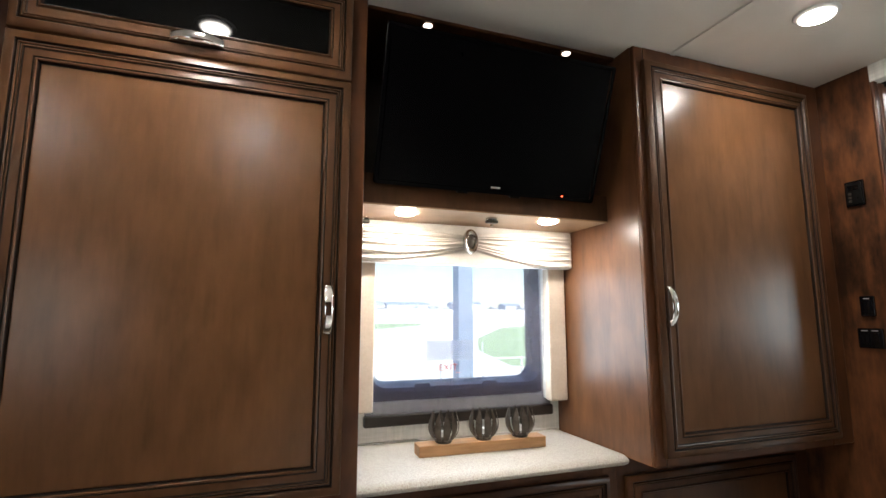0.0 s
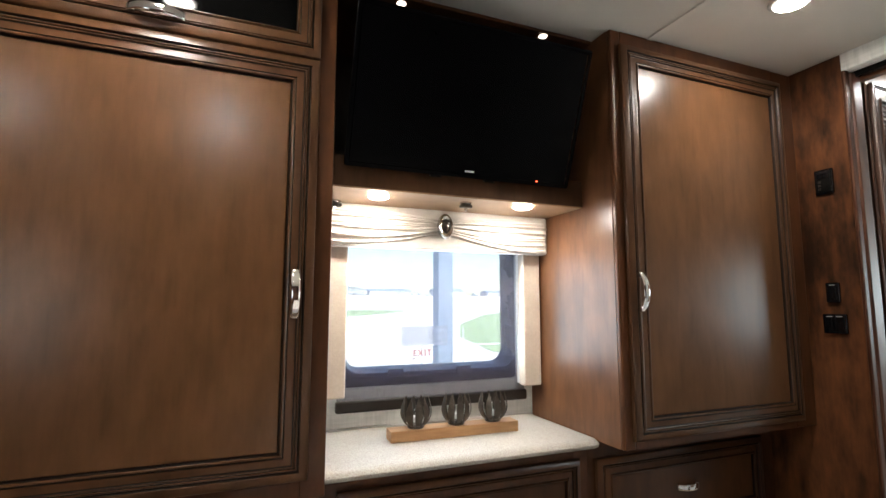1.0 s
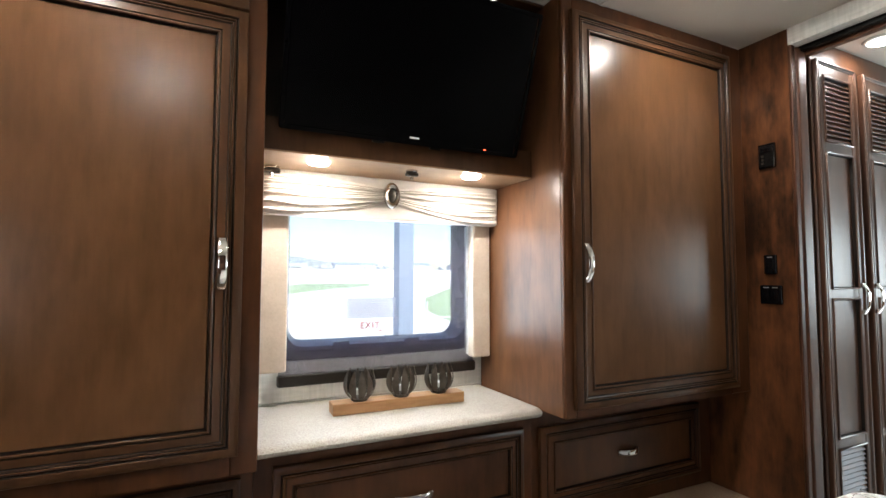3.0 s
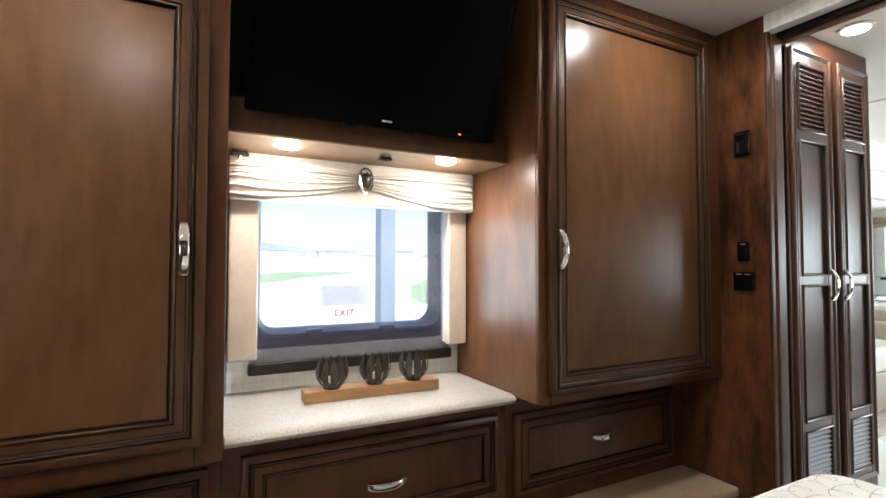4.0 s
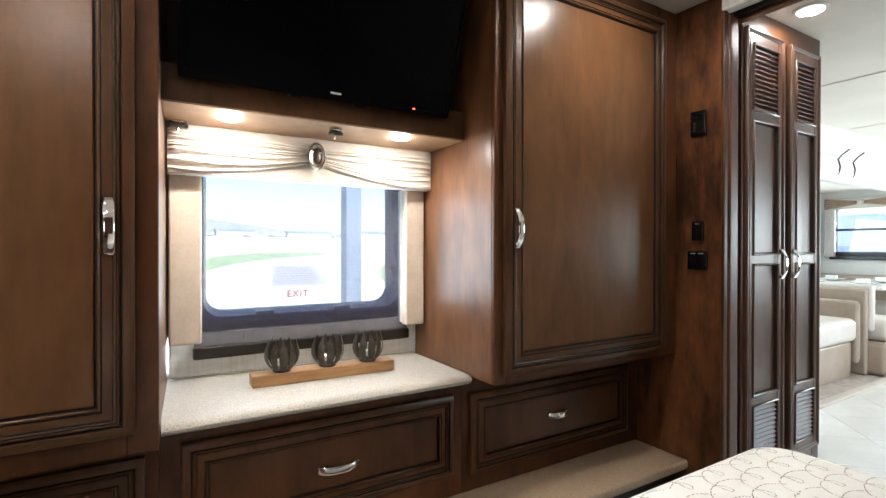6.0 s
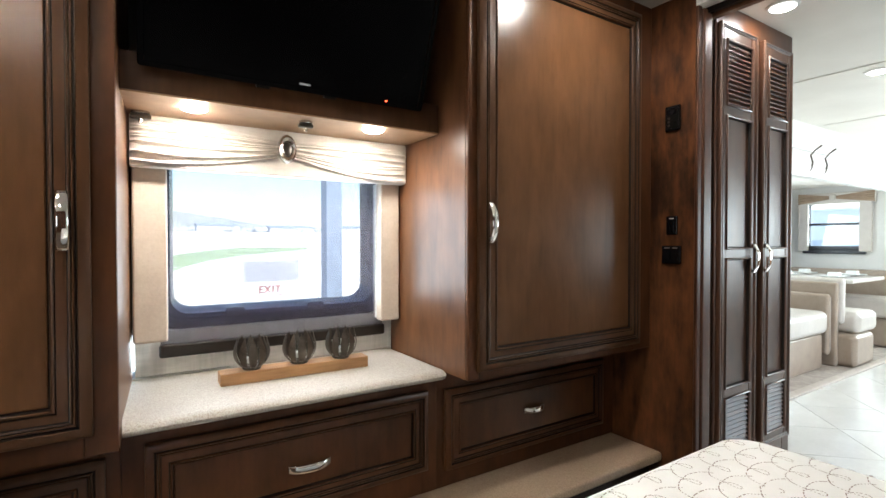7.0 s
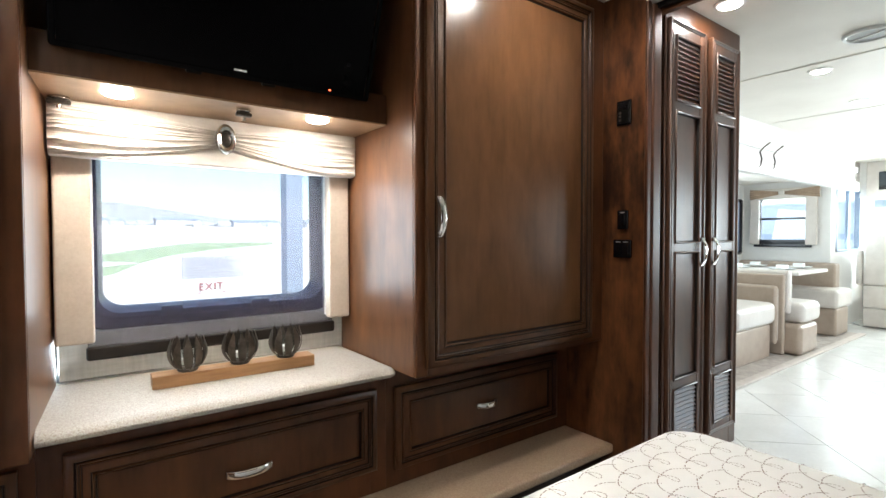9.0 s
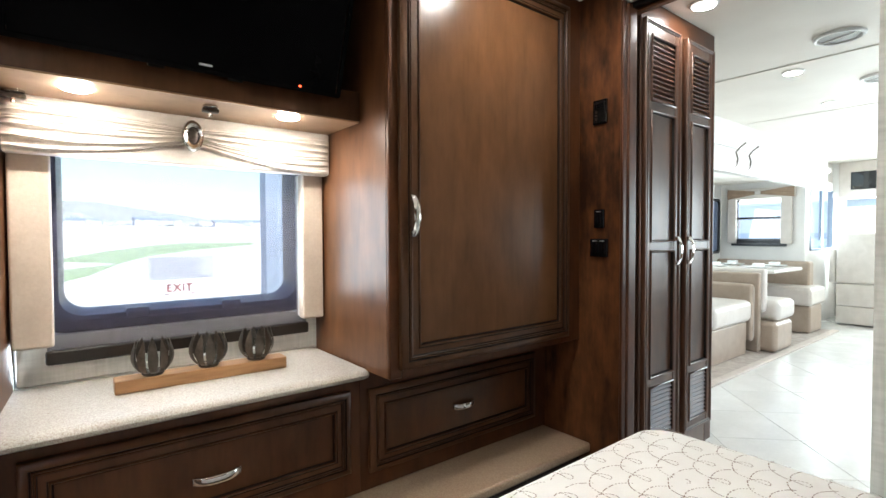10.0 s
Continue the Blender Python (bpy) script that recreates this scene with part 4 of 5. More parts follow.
tagged(so, "taupe dashed stitching", kind="stuff")

# ---- bedroom downlights ----
for x, y in ((1.632, 1.046), (-0.15, 1.10), (-0.055, 0.11), (-1.0, 0.02)):
    recessed_lamp(x, y, H, 0.052, LAMPGLOW)

# ---- pantry in the hall ----
PY = 1.20
pt = thing("pantry_cabinet", (2.64, 1.6, 0), "tall dark brown pantry with two louvred doors", "cabinet")
part("side_panel", box(2.950, 2.968, PY + 0.022, 2.01, 0.06, H - 0.001), PANTRYWOOD, pt)
part("side_panel", box(2.272, 2.290, PY + 0.022, 2.01, 0.06, H - 0.001), PANTRYWOOD, pt)
part("plinth", box(2.30, 2.965, PY + 0.07, PY + 0.09, -0.01, 0.145), DARKWOOD, pt)
part("back_panel", box(2.291, 2.949, 1.98, 2.0, 0.15, H - 0.002), DARKWOOD, pt)
for x0, x1 in ((2.272, 2.335), (2.575, 2.665), (2.900, 2.968)):
    part("stile", box(x0, x1, PY, PY + 0.02, 0.146, 2.0245, 0.002, 1), STILEWOOD, pt)
part("rail", box(2.272, 2.968, PY, PY + 0.02, 2.025, H - 0.001, 0.002, 1), STILEWOOD, pt)
part("rail", box(2.335, 2.900, PY + 0.001, PY + 0.02, 0.147, 0.275), PANTRYWOOD, pt)
part("edge_strip", box(2.273, 2.288, PY - 0.012, PY - 0.0005, 0.146, H - 0.002, 0.004, 3), PANTRYWOOD, pt, smooth="box")


def louvre_door(x0, x1, hx):
    """Stiles and rails round two panels and two louvred fields, with a beaded rim."""
    z0, z1, f = 0.252, 2.038, PY - 0.020
    so_ = 0.049
    levels = [(0.302, 0.520, "louvre"), (0.562, 1.091, "panel"), (1.132, 1.669, "panel"), (1.712, 1.976, "louvre")]
    d = part("door", box(x0, x0 + so_, f, PY - 0.001, z0, z1, 0.003, 2), PANTRYWOOD, pt, smooth="box")
    part("stile", box(x1 - so_, x1, f, PY - 0.001, z0, z1, 0.003, 2), PANTRYWOOD, d, smooth="box")
    edges = [z0] + [v for a, b2, _ in levels for v in (a, b2)] + [z1]
    for a, b2 in zip(edges[::2], edges[1::2]):
        part("rail", box(x0 + so_, x1 - so_, f + 0.001, PY - 0.002, a, b2, 0.002, 2), PANTRYWOOD, d, smooth="box")
    rim = [[(x0 + i, f + dd, z0 + i), (x1 - i, f + dd, z0 + i), (x1 - i, f + dd, z1 - i), (x0 + i, f + dd, z1 - i)] for i, dd in ((0, 0.004), (0.0005, -0.002), (0.003, -0.005), (0.008, -0.005), (0.0105, -0.002), (0.0115, 0.0005), (0.0135, 0.0005), (0.0145, -0.003), (0.0165, -0.0045), (0.0185, -0.003), (0.0200, 0.001))]
    part("rim_bead", ring_stack(rim, [0, 0, 0, 0, 1, 1, 1, 0, 0, 0]), [PANTRYWOOD, GLAZE], d, smooth=50)
    for a, b2, k in levels:
        xa, xb = x0 + so_, x1 - so_
        rr = [[(xa + i, f + dd, a + i), (xb - i, f + dd, a + i), (xb - i, f + dd, b2 - i), (xa + i, f + dd, b2 - i)] for i, dd in ((-0.004, 0.001), (-0.003, -0.004), (0.000, -0.006), (0.003, -0.005), (0.005, -0.001), (0.006, 0.008), (0.009, 0.012))]
        part("bead", ring_stack(rr, [0, 0, 0, 0, 1, 1]), [PANTRYWOOD, GLAZE], d, smooth=50)
        if k == "panel":
            part("panel", box(xa + 0.002, xb - 0.002, f + 0.010, f + 0.017, a + 0.002, b2 - 0.002), PANTRYWOOD, d)
        else:
            part("louvre_back", box(xa, xb, PY - 0.005, PY - 0.002, a, b2), CHERRY, d)
            n = round((b2 - a - 0.012) / 0.0192)
            for i in range(n):
                zc = a + 0.008 + (i + 0.5) * (b2 - a - 0.014) / n
                lb = box(xa + 0.006, xb - 0.006, -0.0115, 0.0115, -0.0030, 0.0030, 0.0018, 2)
                lb.transform(Matrix.Translation((0, f + 0.007, zc)) @ pose(0, 0, 0, 56, 0, 0))
                part("slat", lb, STILEWOOD, d, smooth="box")
    pull(hx, 1.090, f - 0.002, 0.125, True, CHROME, d, 0.019)


louvre_door(2.296, 2.590, 2.560)
louvre_door(2.646, 2.918, 2.668)

# ---- hall ceiling ----
for x, y in ((2.577, 1.08), (3.889, 1.142), (4.907, 1.20)):
    recessed_lamp(x, y, H, 0.050, HALLGLOW)
for x, y in ((3.44, 0.82), (4.41, 0.83)):
    vt = thing("ceiling_vent", (x, y, H - 0.02), "round white ceiling air vent with a grey grille and cross bar", "ceiling vent", "ceiling vents")
    part("rim", lathe(x, y, [(0.105, H - 0.001), (0.104, H - 0.010), (0.098, H - 0.016), (0.088, H - 0.014), (0.084, H - 0.002)], 40), WHITEPLASTIC, vt, smooth=True)
    part("grille", lathe(x, y, [(0.083, H - 0.004), (0.080, H - 0.009), (0.004, H - 0.010)], 40), METALGREY, vt, smooth=True)
    bar = box(-0.082, 0.082, -0.003, 0.003, H - 0.014, H - 0.0102)
    bar.transform(Matrix.Translation((x, y, 0)) @ pose(0, 0, 0, 0, 0, 68))
    part("cross_bar", bar, WHITEPLASTIC, vt)

# curled straps on the fascia
for x in (4.93, 5.21):
    hk = thing("curled_hook", (x, 1.85, 1.72), "slender dark curled metal hook on the fascia", "hook", "curled hooks")
    pts = [Vector((x + 0.085, 1.80, 1.935)), Vector((x + 0.04, 1.83, 1.895)), Vector((x + 0.005, 1.845, 1.855)), Vector((x + 0.03, 1.84, 1.80)), Vector((x + 0.02, 1.845, 1.75)), Vector((x - 0.01, 1.85, 1.725))]
    hb = bmesh.new()
    for p, q in zip(pts, pts[1:]):
        rod(p, q, 0.0068, 8, bm=hb)
    part("hook_bar", hb, IRON, hk, smooth=60)


# ---- sofa and dinette ----
def cushion(x0, x1, y0, y1, z0, z1, r=0.04):
    return box(x0, x1, y0, y1, z0, z1, r, 4)


sf_ = thing("sofa", (4.5, 2.5, 0.012), "beige leather sofa, seat cushions coloured pale for window glare", "sofa")
part("base", cushion(3.2, 5.60, 1.985, 3.05, 0.012, 0.322, 0.015), SOFA, sf_, smooth="box")
for x0, x1 in ((3.2, 4.005), (4.01, 4.825), (4.83, 5.655)):
    part("seat_cushion", cushion(x0, x1, 1.955, 2.70, 0.323, 0.530, 0.055), SOFALIGHT, sf_, smooth="box")
    part("back_cushion", cushion(x0, x1, 2.72, 3.07, 0.45, 0.90), SOFA, sf_, smooth="box")
part("armrest", cushion(5.660, 5.735, 1.965, 3.06, 0.12, 0.680, 0.028), SOFA, sf_, smooth="box")
part("arm_piping", rod((5.730, 1.972, 0.16), (5.730, 1.972, 0.650), 0.006, 8), SOFALIGHT, sf_, "pale piping along the arm", smooth=True)

b1 = thing("dinette_bench", (6.0, 2.5, 0.012), "beige leather dinette bench with a high back", "bench", "dinette benches")
part("backrest", cushion(5.745, 5.805, 1.930, 3.06, 0.013, 0.785, 0.02), SOFA, b1, smooth="box")
part("back_cushion", cushion(5.807, 5.895, 1.905, 3.06, 0.40, 0.825, 0.03), SOFALIGHT, b1, smooth="box")
part("seat_cushion", cushion(5.860, 6.330, 1.795, 3.06, 0.316, 0.514, 0.06), SOFALIGHT, b1, smooth="box")
part("base", cushion(5.806, 6.270, 1.800, 3.06, 0.013, 0.315, 0.05), SOFA, b1, smooth="box")
b2_ = thing("dinette_bench", (7.4, 2.5, 0.012), "beige leather dinette bench facing the table", "bench", "dinette benches")
part("backrest", cushion(7.52, 7.69, 2.00, 3.06, 0.45, 0.83, 0.03), SOFA, b2_, smooth="box")
part("seat_cushion", cushion(7.12, 7.66, 1.87, 3.06, 0.337, 0.545, 0.04), SOFALIGHT, b2_, smooth="box")
part("base", cushion(7.20, 7.64, 1.90, 3.06, 0.013, 0.336, 0.03), SOFA, b2_, smooth="box")
tb = thing("dinette_table", (6.8, 2.6, 0.012), "pale dinette table set between the benches", "table")
part("tabletop", box(6.42, 7.34, 2.02, 3.06, 0.735, 0.775, 0.012, 3), SOFALIGHT, tb, smooth="box")
part("pedestal", rod((6.85, 2.6, 0.013), (6.85, 2.6, 0.735), 0.04, 16), METALGREY, tb, smooth=True)
for x, y in ((6.62, 2.24), (7.12, 2.24), (6.62, 2.70), (7.12, 2.70)):
    pl = thing("place_setting", (x, y, 0.775), "white plate with a folded napkin on the dinette table", "plate", "place settings")
    part("plate", lathe(x, y, [(0.06, 0.7755), (0.11, 0.786), (0.13, 0.797), (0.128, 0.799), (0.10, 0.79), (0.01, 0.784)], 28), WHITEPLASTIC, pl, smooth=True)
    part("napkin", box(x - 0.04, x + 0.04, y - 0.05, y + 0.05, 0.791, 0.835, 0.006, 2), WHITEPLASTIC, pl, smooth="box")

dw = thing("window_2", (7.72, 2.6, 1.04), "dark-framed dinette window with a mid rail", "window", kind="structure")
part("window_frame", ring_stack([[(x, y, z) for y, z in rounded(2.31 + i, 2.90 - i, 1.05 + i, 1.66 - i, 0.05, 5)] for i, x in ((0, 7.75), (0, 7.692), (0.022, 7.688), (0.026, 7.71), (0.026, 7.75))]), FRAMEBLACK, dw, smooth=True)
part("mid_rail", box(7.705, 7.73, 2.33, 2.88, 1.362, 1.392, 0.004, 1), FRAMEBLACK, dw)
p2 = part("pane", box(7.732, 7.736, 2.33, 2.88, 1.07, 1.64), GLASS, dw)
p2.visible_shadow = False
part("sill_bar", box(7.655, 7.6985, 2.285, 2.93, 1.008, 1.040, 0.006, 2), FRAMEBLACK, dw, "dark bronze sill bar", smooth="box")
part("lower_band", box(7.690, 7.6990, 2.335, 2.875, 1.041, 1.105), FRAMEBLACK, dw)
dv = thing("window_valance", (7.66, 2.6, 1.64), "tan fabric valance fanned to a pale knot over the dinette window", "valance")
part("board", box(7.640, 7.6985, 2.195, 2.975, 1.630, 1.765, 0.008, 2), SATIN, dv, smooth="box")


def fan(y0, y1):
    """Folds that run from the side edge to the knot."""
    b = bmesh.new()
    grid = []
    for i in range(19):
        u = i / 18
        row = []
        for j in range(25):
            v = j / 24
            top, low = 1.768 * (1 - u) + 1.722 * u, 1.632 * (1 - u) + 1.688 * u
            row.append(b.verts.new((7.636 - 0.012 * math.sin(math.pi * v) - 0.006 * math.sin(v * 31) * (1 - 0.5 * u), y0 + (y1 - y0) * u, top + (low - top) * v)))
        grid.append(row)
    for i in range(18):
        for j in range(24):
            b.faces.new((grid[i][j], grid[i + 1][j], grid[i + 1][j + 1], grid[i][j + 1]))
    bmesh.ops.recalc_face_normals(b, faces=b.faces[:])
    return b


part("swag", fan(2.198, 2.59), TANCLOTH, dv, "tan gathered folds", smooth=70)
part("swag", fan(2.972, 2.61), TANCLOTH, dv, "tan gathered folds", smooth=70)
part("knot", box(7.600, 7.632, 2.566, 2.634, 1.675, 1.742, 0.014, 3), SATIN, dv, "pale fabric knot", smooth="box")
for y0, y1 in ((2.225, 2.345), (2.868, 2.975)):
    pn = thing("window_side_panel", (7.68, (y0 + y1) / 2, 1.03), "upright pale fabric panel beside the dinette window", "window panel", "dinette window panels")
    part("padding", box(7.640, 7.682, y0, y1, 1.042, 1.638, 0.008, 3), SOFALIGHT, pn, smooth="box")
    part("backing", box(7.683, 7.6985, y0 + 0.02, y1 - 0.02, 1.05, 1.63), SATIN, pn)

sw3 = thing("window_3", (5.7, 3.1, 0.92), "dark-framed long window over the dinette table", "window", kind="structure")
part("window_frame", ring_stack([[(x, y, z) for x, z in rounded(4.6 + i, 7.66 - i, 0.90 + i, 1.65 - i, 0.05, 5)] for i, y in ((0, 3.13), (0, 3.070), (0.03, 3.066), (0.034, 3.09), (0.034, 3.13))]), FRAMEBLACK, sw3, smooth=True)
p3 = part("pane", box(4.63, 7.63, 3.112, 3.116, 0.93, 1.62), GLASS, sw3)
p3.visible_shadow = False
part("night_shade", box(4.64, 7.62, 3.092, 3.094, 0.94, 1.61), NIGHTSHADE, sw3, "blue-grey mesh shade pulled down")

# ---- cab ----
ds = thing("driver_seat", (8.45, 1.6, 0.0), "pale leather captain's seat seen from behind", "seat")
part("backrest", cushion(8.28, 8.42, 1.36, 1.925, 0.532, 1.185, 0.035), SOFALIGHT, ds, smooth="box")
part("lower_back", cushion(8.283, 8.40, 1.365, 1.922, 0.246, 0.530, 0.02), SOFALIGHT, ds, smooth="box")
part("seat_cushion", cushion(8.42, 8.85, 1.38, 1.91, 0.34, 0.52, 0.05), SOFALIGHT, ds, smooth="box")
part("skirt", cushion(8.285, 8.84, 1.37, 1.918, 0.02, 0.244, 0.012), SOFALIGHT, ds, smooth="box")
part("pedestal", box(8.42, 8.75, 1.5, 1.8, -0.01, 0.02, 0.004, 1), BLACKPLASTIC, ds)
part("armrest", cushion(8.29, 8.70, 1.93, 2.00, 0.53, 0.985, 0.03), SOFALIGHT, ds, smooth="box")
oc = thing("overhead_cabinet", (9.1, 1.5, 1.66), "white overhead cab cabinet with a dark screen", "cabinet")
part("body", box(8.80, 9.43, 0.2, 2.025, 1.650, 2.1285, 0.012, 2), SOFALIGHT, oc, smooth="box")
# added pale block that hides the shadowed gap between cabinet and wall
part("side_filler", box(8.83, 9.43, 2.0255, 2.099, 1.66, 2.1285, 0.004, 1), PAINT, oc)
part("screen", box(8.790, 8.801, 1.25, 1.895, 1.755, 1.990, 0.004, 2), BLACKGLOSS, oc, "dark glossy screen")
part("visor", box(9.20, 9.215, 0.9, 2.02, 1.545, 1.6675, 0.004, 1), STEELBLUE, oc, "blue-grey sun visor")
part("trim_label", box(8.794, 8.801, 1.62, 1.78, 1.690, 1.712, 0.002, 1), WHITEPLASTIC, oc)
cw = thing("window_4", (8.37, 2.13, 0.95), "dark-framed side window beside the driver", "window", kind="structure")
part("window_frame", ring_stack([[(x, y, z) for x, z in rounded(7.88 + i, 8.86 - i, 0.95 + i, 1.77 - i, 0.05, 5)] for i, y in ((0, 2.15), (0, 2.092), (0.02, 2.088), (0.024, 2.11), (0.024, 2.15))]), STEELBLUE, cw, smooth=True)
part("post", box(8.42, 8.50, 2.112, 2.148, 0.96, 1.76, 0.005, 1), STEELBLUE, cw, "blue-grey upright post")
p4 = part("pane", box(7.90, 8.84, 2.150, 2.154, 0.97, 1.75), GLASS, cw)
p4.visible_shadow = False
db = thing("dashboard", (9.2, 0.8, 0.0), "pale moulded dashboard below the windshield", "dashboard")
part("body", box(9.0, 9.43, -0.35, 2.03, -0.01, 0.90, 0.05, 3), SOFALIGHT, db, smooth="box")


# ---- windows behind and beside the view ----
def plain_window(name, axis, at, a0, a1, z0, z1, label, frame_mat=FRAMEBLACK):
    """Dark frame and pane set in a wall's opening."""
    w = thing(name, ((a0 + a1) / 2, at, z0) if axis == "y" else (at, (a0 + a1) / 2, z0), label, "window", kind="structure")
    rings = []
    for i, d in ((0, 0.055), (0, 0.004), (0.03, 0.002), (0.034, 0.02), (0.034, 0.055)):
        loop_ = rounded(a0 + i, a1 - i, z0 + i, z1 - i, 0.05, 5)
        rings.append([(u, at + d, z) if axis == "y" else (at + d, u, z) for u, z in loop_])
    part("window_frame", ring_stack(rings), frame_mat, w, smooth=True)
    g = box(a0 + 0.03, a1 - 0.03, at + 0.026, at + 0.030, z0 + 0.03, z1 - 0.03) if axis == "y" else box(at + 0.026, at + 0.030, a0 + 0.03, a1 - 0.03, z0 + 0.03, z1 - 0.03)
    p = part("pane", g, GLASS, w)
    p.visible_shadow = False
    return w


plain_window("window_5", "y", -0.45, 4.2, 6.2, 0.85, 1.6, "dark-framed galley window in the living area")
plain_window("window_6", "y", -1.40, -1.65, -1.05, 0.85, 1.55, "dark-framed bedside window")
# windshield frame is coloured pale so it merges with the outdoor glare
plain_window("window_7", "x", 9.44, -0.3, 1.95, 0.95, 1.85, "wide windshield, frame coloured pale for the glare", WHITEPLASTIC)

# ---- outdoors ----
col = thing("canopy_column", (2.42, 5.88, -1.05), "blue-grey painted steel column outside the window", "column")
part("shaft", box(2.31, 2.51, 5.80, 6.0, -1.05, 4.5, 0.01, 2), STEELBLUE, col)
part("base_plate", box(2.22, 2.60, 5.71, 6.09, -1.05, -1.01, 0.005, 1), STEELBLUE, col)


fe = thing("pipe_fence", (5.6, 12.0, -1.05), "slim pale steel pipe fence across the yard", "fence")
for i in range(7):
    x = 4.3 + 1.15 * i
    part("post", rod((x, 12.0, -1.05), (x, 12.0, 0.55 if i % 2 else 0.15), 0.022, 8), GALVANISED, fe)
for z in (-0.45, 0.12):
    part("rail", rod((4.3, 12.0, z), (11.2, 12.0, z), 0.016, 8), GALVANISED, fe)


def patch(name, outline, z, mat, label, category):
    b = bmesh.new()
    lower = [b.verts.new((x, y, z - 0.03)) for x, y in outline]
    upper = [b.verts.new((x, y, z)) for x, y in outline]
    b.faces.new(upper)
    for i in range(len(outline)):
        j = (i + 1) % len(outline)
        b.faces.new((lower[i], lower[j], upper[j], upper[i]))
    bmesh.ops.recalc_face_normals(b, faces=b.faces[:])
    return solid(name, b, mat, label, category, "structure")


patch("lawn", [(-60, 60), (-20, 62), (1, 64), (6, 88), (21, 148), (43, 210), (60, 190), (40, 128), (18, 87), (8.5, 63), (4.5, 48), (0.9, 54), (-20, 53), (-60, 50)], -1.02, GRASS, "curving band of sunlit mown grass across the yard", "lawn")
patch("lawn", [(-60, 40), (-20, 41), (0.8, 41.5), (4.4, 47.5), (1.8, 34), (0.7, 30.5), (-20, 29), (-60, 26)], -1.02, GRASS, "strip of sunlit mown grass across the yard", "lawn")
patch("lawn", [(11, 21), (14, 31.5), (21.5, 48.5), (46, 92), (70, 124), (95, 110), (60, 60), (40, 30), (22, 18), (13, 19)], -1.02, GRASS, "sunlit mown grass beside the yard", "lawn")
tr = thing("parked_trailer", (21.3, 9.0, -1.05), "white travel trailer with blue-grey bands parked outside", "trailer")
part("body", box(20.0, 22.6, 4.5, 13.5, -0.55, 2.3, 0.15, 3), TRAILERBLUE, tr, smooth="box")
part("stripe", box(19.985, 22.615, 4.49, 13.51, 1.02, 1.20), STEELBLUE, tr, "blue-grey side band")
part("stripe", box(19.985, 22.615, 4.49, 13.51, -0.45, 0.25), STEELBLUE, tr, "blue-grey skirt band")
for y in (5.6, 7.4, 8.6, 10.4, 11.6):
    part("window", box(19.96, 20.02, y, y + 0.75, 1.38, 1.78, 0.02, 1), METALGREY, tr)
for y in (8.2, 9.3):
    part("wheel", rod((20.05, y, -0.68), (20.3, y, -0.68), 0.37, 20), BLACKPLASTIC, tr)
part("jack_stand", box(21.2, 21.4, 4.8, 5.0, -1.05, -0.55), METALGREY, tr)


def bank_z(x, y):
    """Height of the rising ground beyond the yard."""
    u = min(1.0, max(0.0, (y - 180) / 55))
    return -1.06 + 6.4 * u * u * (3 - 2 * u) + 0.5 * u * noise.noise((x * 0.02, y * 0.02, 4))


bk = bmesh.new()
bank = [[bk.verts.new((-260 + 13 * i, 178 + 9 * j, bank_z(-260 + 13 * i, 178 + 9 * j) - (0.3 if j == 0 else 0))) for j in range(14)] for i in range(45)]
for a, c in zip(bank, bank[1:]):
    for j in range(13):
        bk.faces.new((a[j], c[j], c[j + 1], a[j + 1]))
bmesh.ops.recalc_face_normals(bk, faces=bk.faces[:])
solid("far_bank", bk, CONCRETE, "pale rising ground beyond the yard", "ground", "structure", smooth=True)


def far_house(x, y, w, d, h):
    """A low far building with a ridged roof and windows."""
    g = bank_z(x, y) - 0.2
    t = thing("far_building", (x, y, g), "low building, walls paled for haze, grey-blue roof, across the yard", "building", "far buildings")
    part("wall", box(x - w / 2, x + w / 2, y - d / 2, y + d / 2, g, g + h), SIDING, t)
    rb = bmesh.new()
    ends = []
    for xx in (x - w / 2 - 0.4, x + w / 2 + 0.4):
        ends.append([rb.verts.new((xx, y - d / 2 - 0.4, g + h)), rb.verts.new((xx, y, g + h * 1.55)), rb.verts.new((xx, y + d / 2 + 0.4, g + h))])
    for i in range(3):
        rb.faces.new((ends[0][i], ends[1][i], ends[1][(i + 1) % 3], ends[0][(i + 1) % 3]))
    rb.faces.new(ends[0])
    rb.faces.new(ends[1][::-1])
    bmesh.ops.recalc_face_normals(rb, faces=rb.faces[:])
    part("roof", rb, STEELBLUE, t, "grey-blue ridged roof")
    for k in range(3):
        xx = x - w * 0.33 + k * w * 0.33
        part("window", box(xx - 0.6, xx + 0.6, y - d / 2 - 0.06, y - d / 2 + 0.05, g + h * 0.4, g + h * 0.8), STEELBLUE, t)


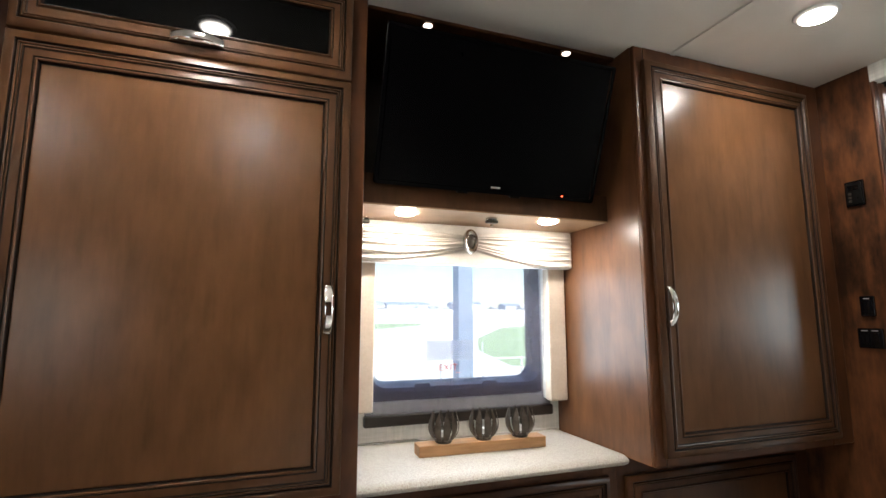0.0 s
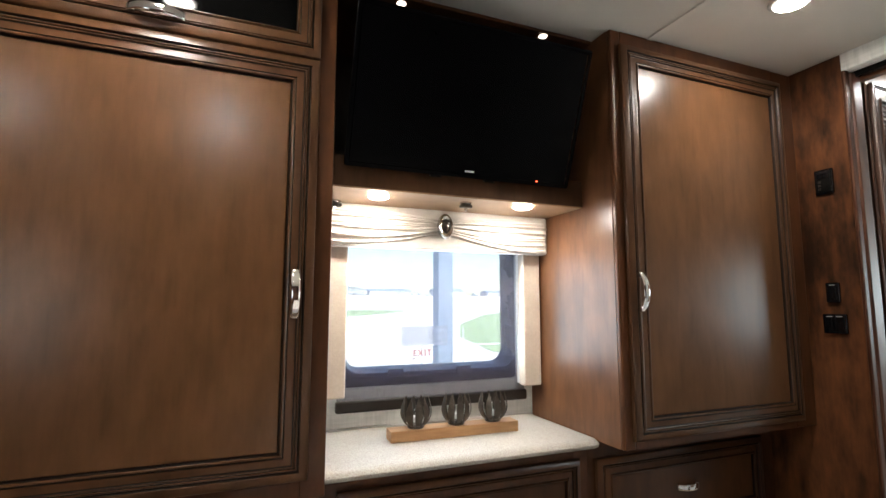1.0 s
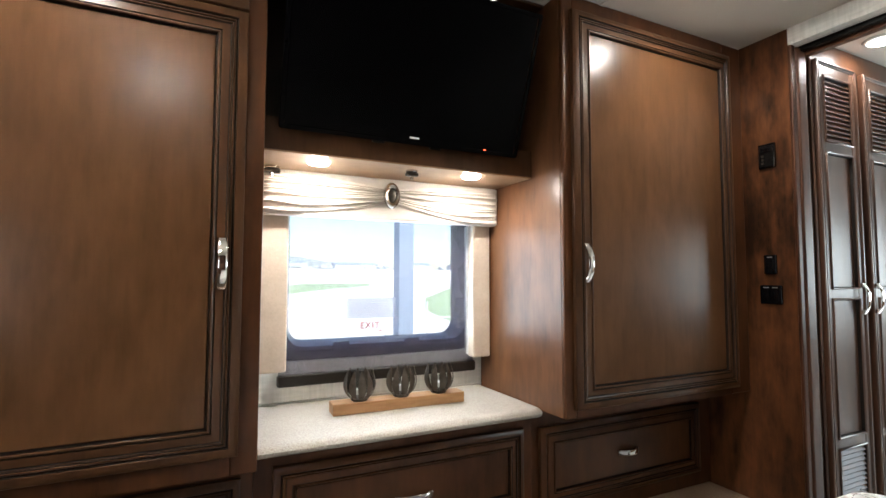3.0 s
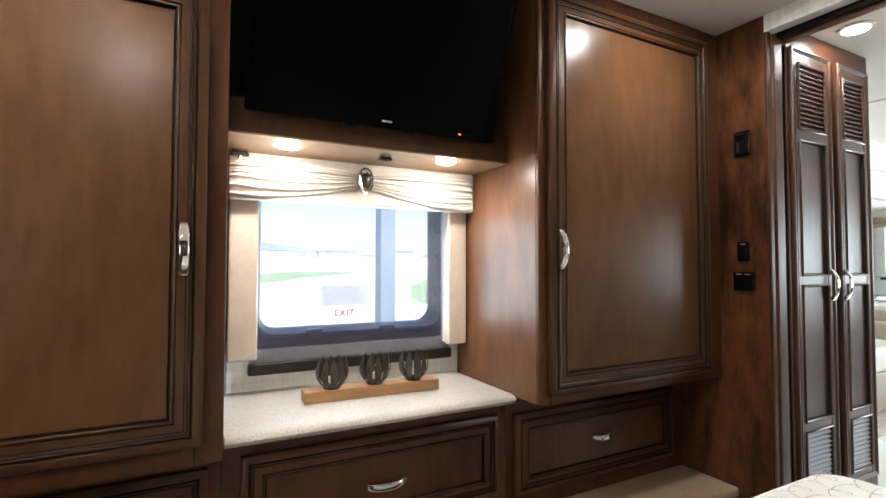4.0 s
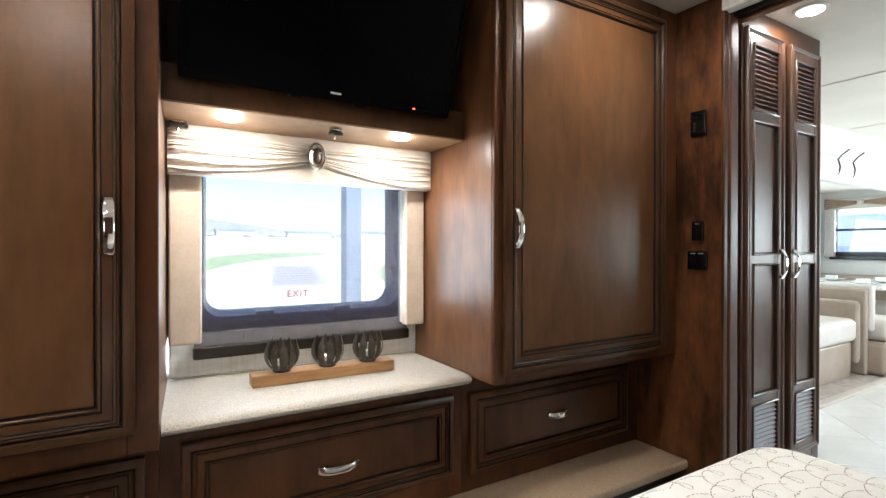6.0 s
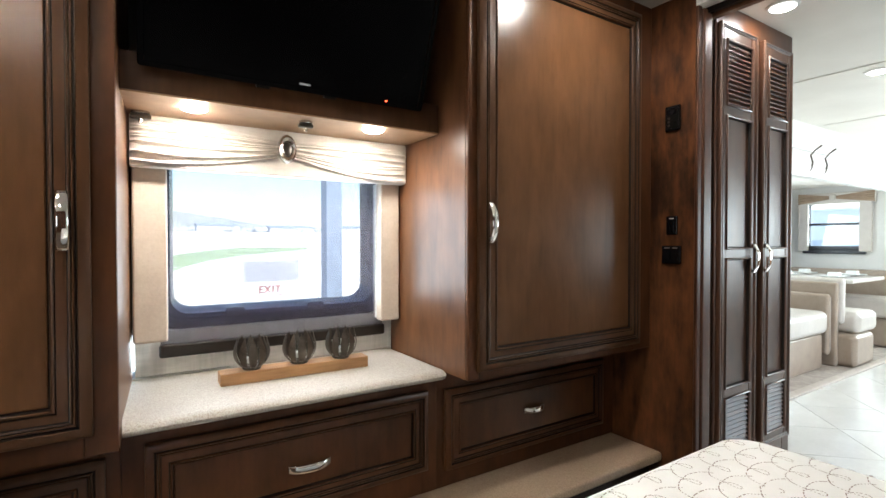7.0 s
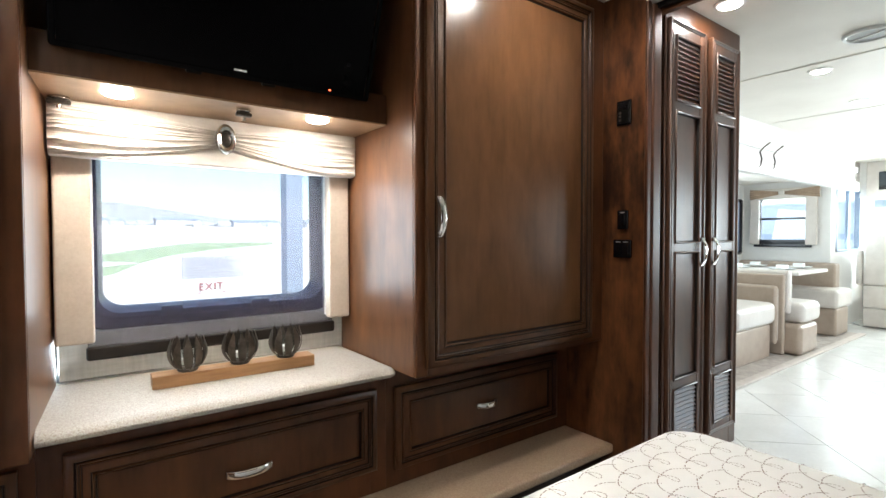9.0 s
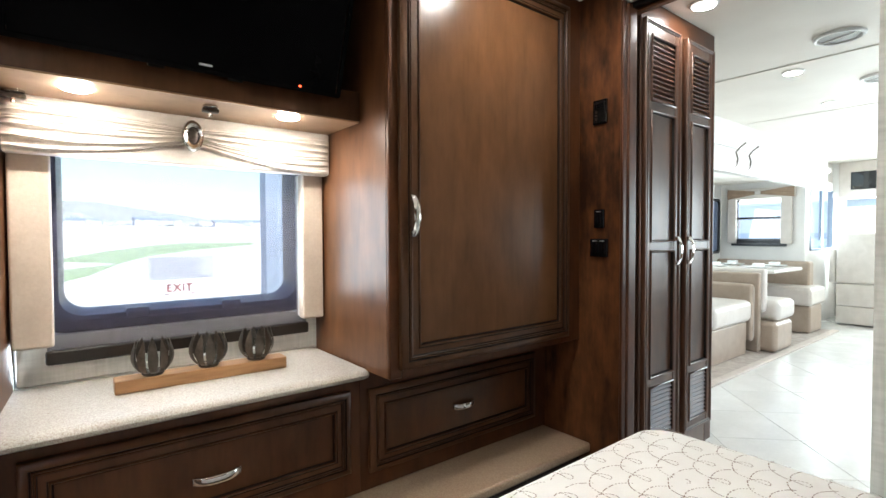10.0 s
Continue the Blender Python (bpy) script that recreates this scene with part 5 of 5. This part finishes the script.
for x, w, h in ((-118, 20, 2.4), (-84, 16, 2.8), (-58, 22, 2.2), (-26, 15, 2.7), (2, 24, 2.3), (34, 17, 2.8), (66, 20, 2.4), (98, 16, 2.7), (132, 24, 2.3), (168, 18, 2.8)):
    far_house(x, 238, w, 9, h)
rt = random.Random(5)
fw = bmesh.new()
for i in range(260):
    x, y = rt.uniform(-170, 240), rt.uniform(228, 262)
    s = rt.uniform(0.5, 1.7) * (1.9 if i % 23 == 0 else 1.0)
    for k in range(6):
        bmesh.ops.create_icosphere(fw, subdivisions=1, radius=s * rt.uniform(0.35, 0.7), matrix=Matrix.Translation((x + rt.uniform(-s, s), y + rt.uniform(-s, s), bank_z(x, y) - 0.1 + s * rt.uniform(0.4, 1.3))) @ Matrix.Diagonal((1.3, 1, rt.uniform(0.7, 1.2), 1)))
for v in fw.verts:
    v.co += Vector((noise.noise(v.co * 0.9), noise.noise(v.co * 0.9 + Vector((9, 0, 0))), noise.noise(v.co * 0.9 + Vector((0, 9, 0))))) * 0.5
solid("far_woods", fw, FOLIAGE, "far line of haze-paled trees across the yard", "trees", "stuff")
hb = bmesh.new()
hv = []
for i in range(41):
    x = -390 + i * 19.5
    h = 9 + 15 * min(1, max(0, (115 - x) / 95)) + 2 * noise.noise((i * 0.31, 0, 0))
    hv.append([hb.verts.new((x, 330, -1.05)), hb.verts.new((x, 370, -1.05 + max(3, h))), hb.verts.new((x, 398, -1.05))])
for a, c in zip(hv, hv[1:]):
    hb.faces.new((a[0], c[0], c[1], a[1]))
    hb.faces.new((a[1], c[1], c[2], a[2]))
bmesh.ops.recalc_face_normals(hb, faces=hb.faces[:])
solid("far_hills", hb, HILL, "low hills on the horizon, haze in their colour", "hills", "structure", smooth=True)

# ---- hall floor tiles, laid on the diagonal ----
floor_ob = bpy.data.objects["floor"]
TS = 0.452
tile_bm = box(-TS / 2 + 0.0013, TS / 2 - 0.0013, -TS / 2 + 0.0013, TS / 2 - 0.0013, -0.010, 0.0, 0.0010, 1)
tile_me = finish("tile", tile_bm, TILE)
for i in range(-14, 22):
    for j in range(-14, 22):
        x = 5.6 + (i - j) * TS * math.sqrt(0.5)
        y = 0.7 + (i + j) * TS * math.sqrt(0.5)
        if 1.9 < x < 9.4 and -0.75 < y < 2.1:
            o = new("tile", tile_me)
            o.parent = floor_ob
            o.matrix_basis = Matrix.Translation(Vector((x, y, 0.0)) - ORIGIN[floor_ob]) @ pose(0, 0, 0, 0, 0, 45)
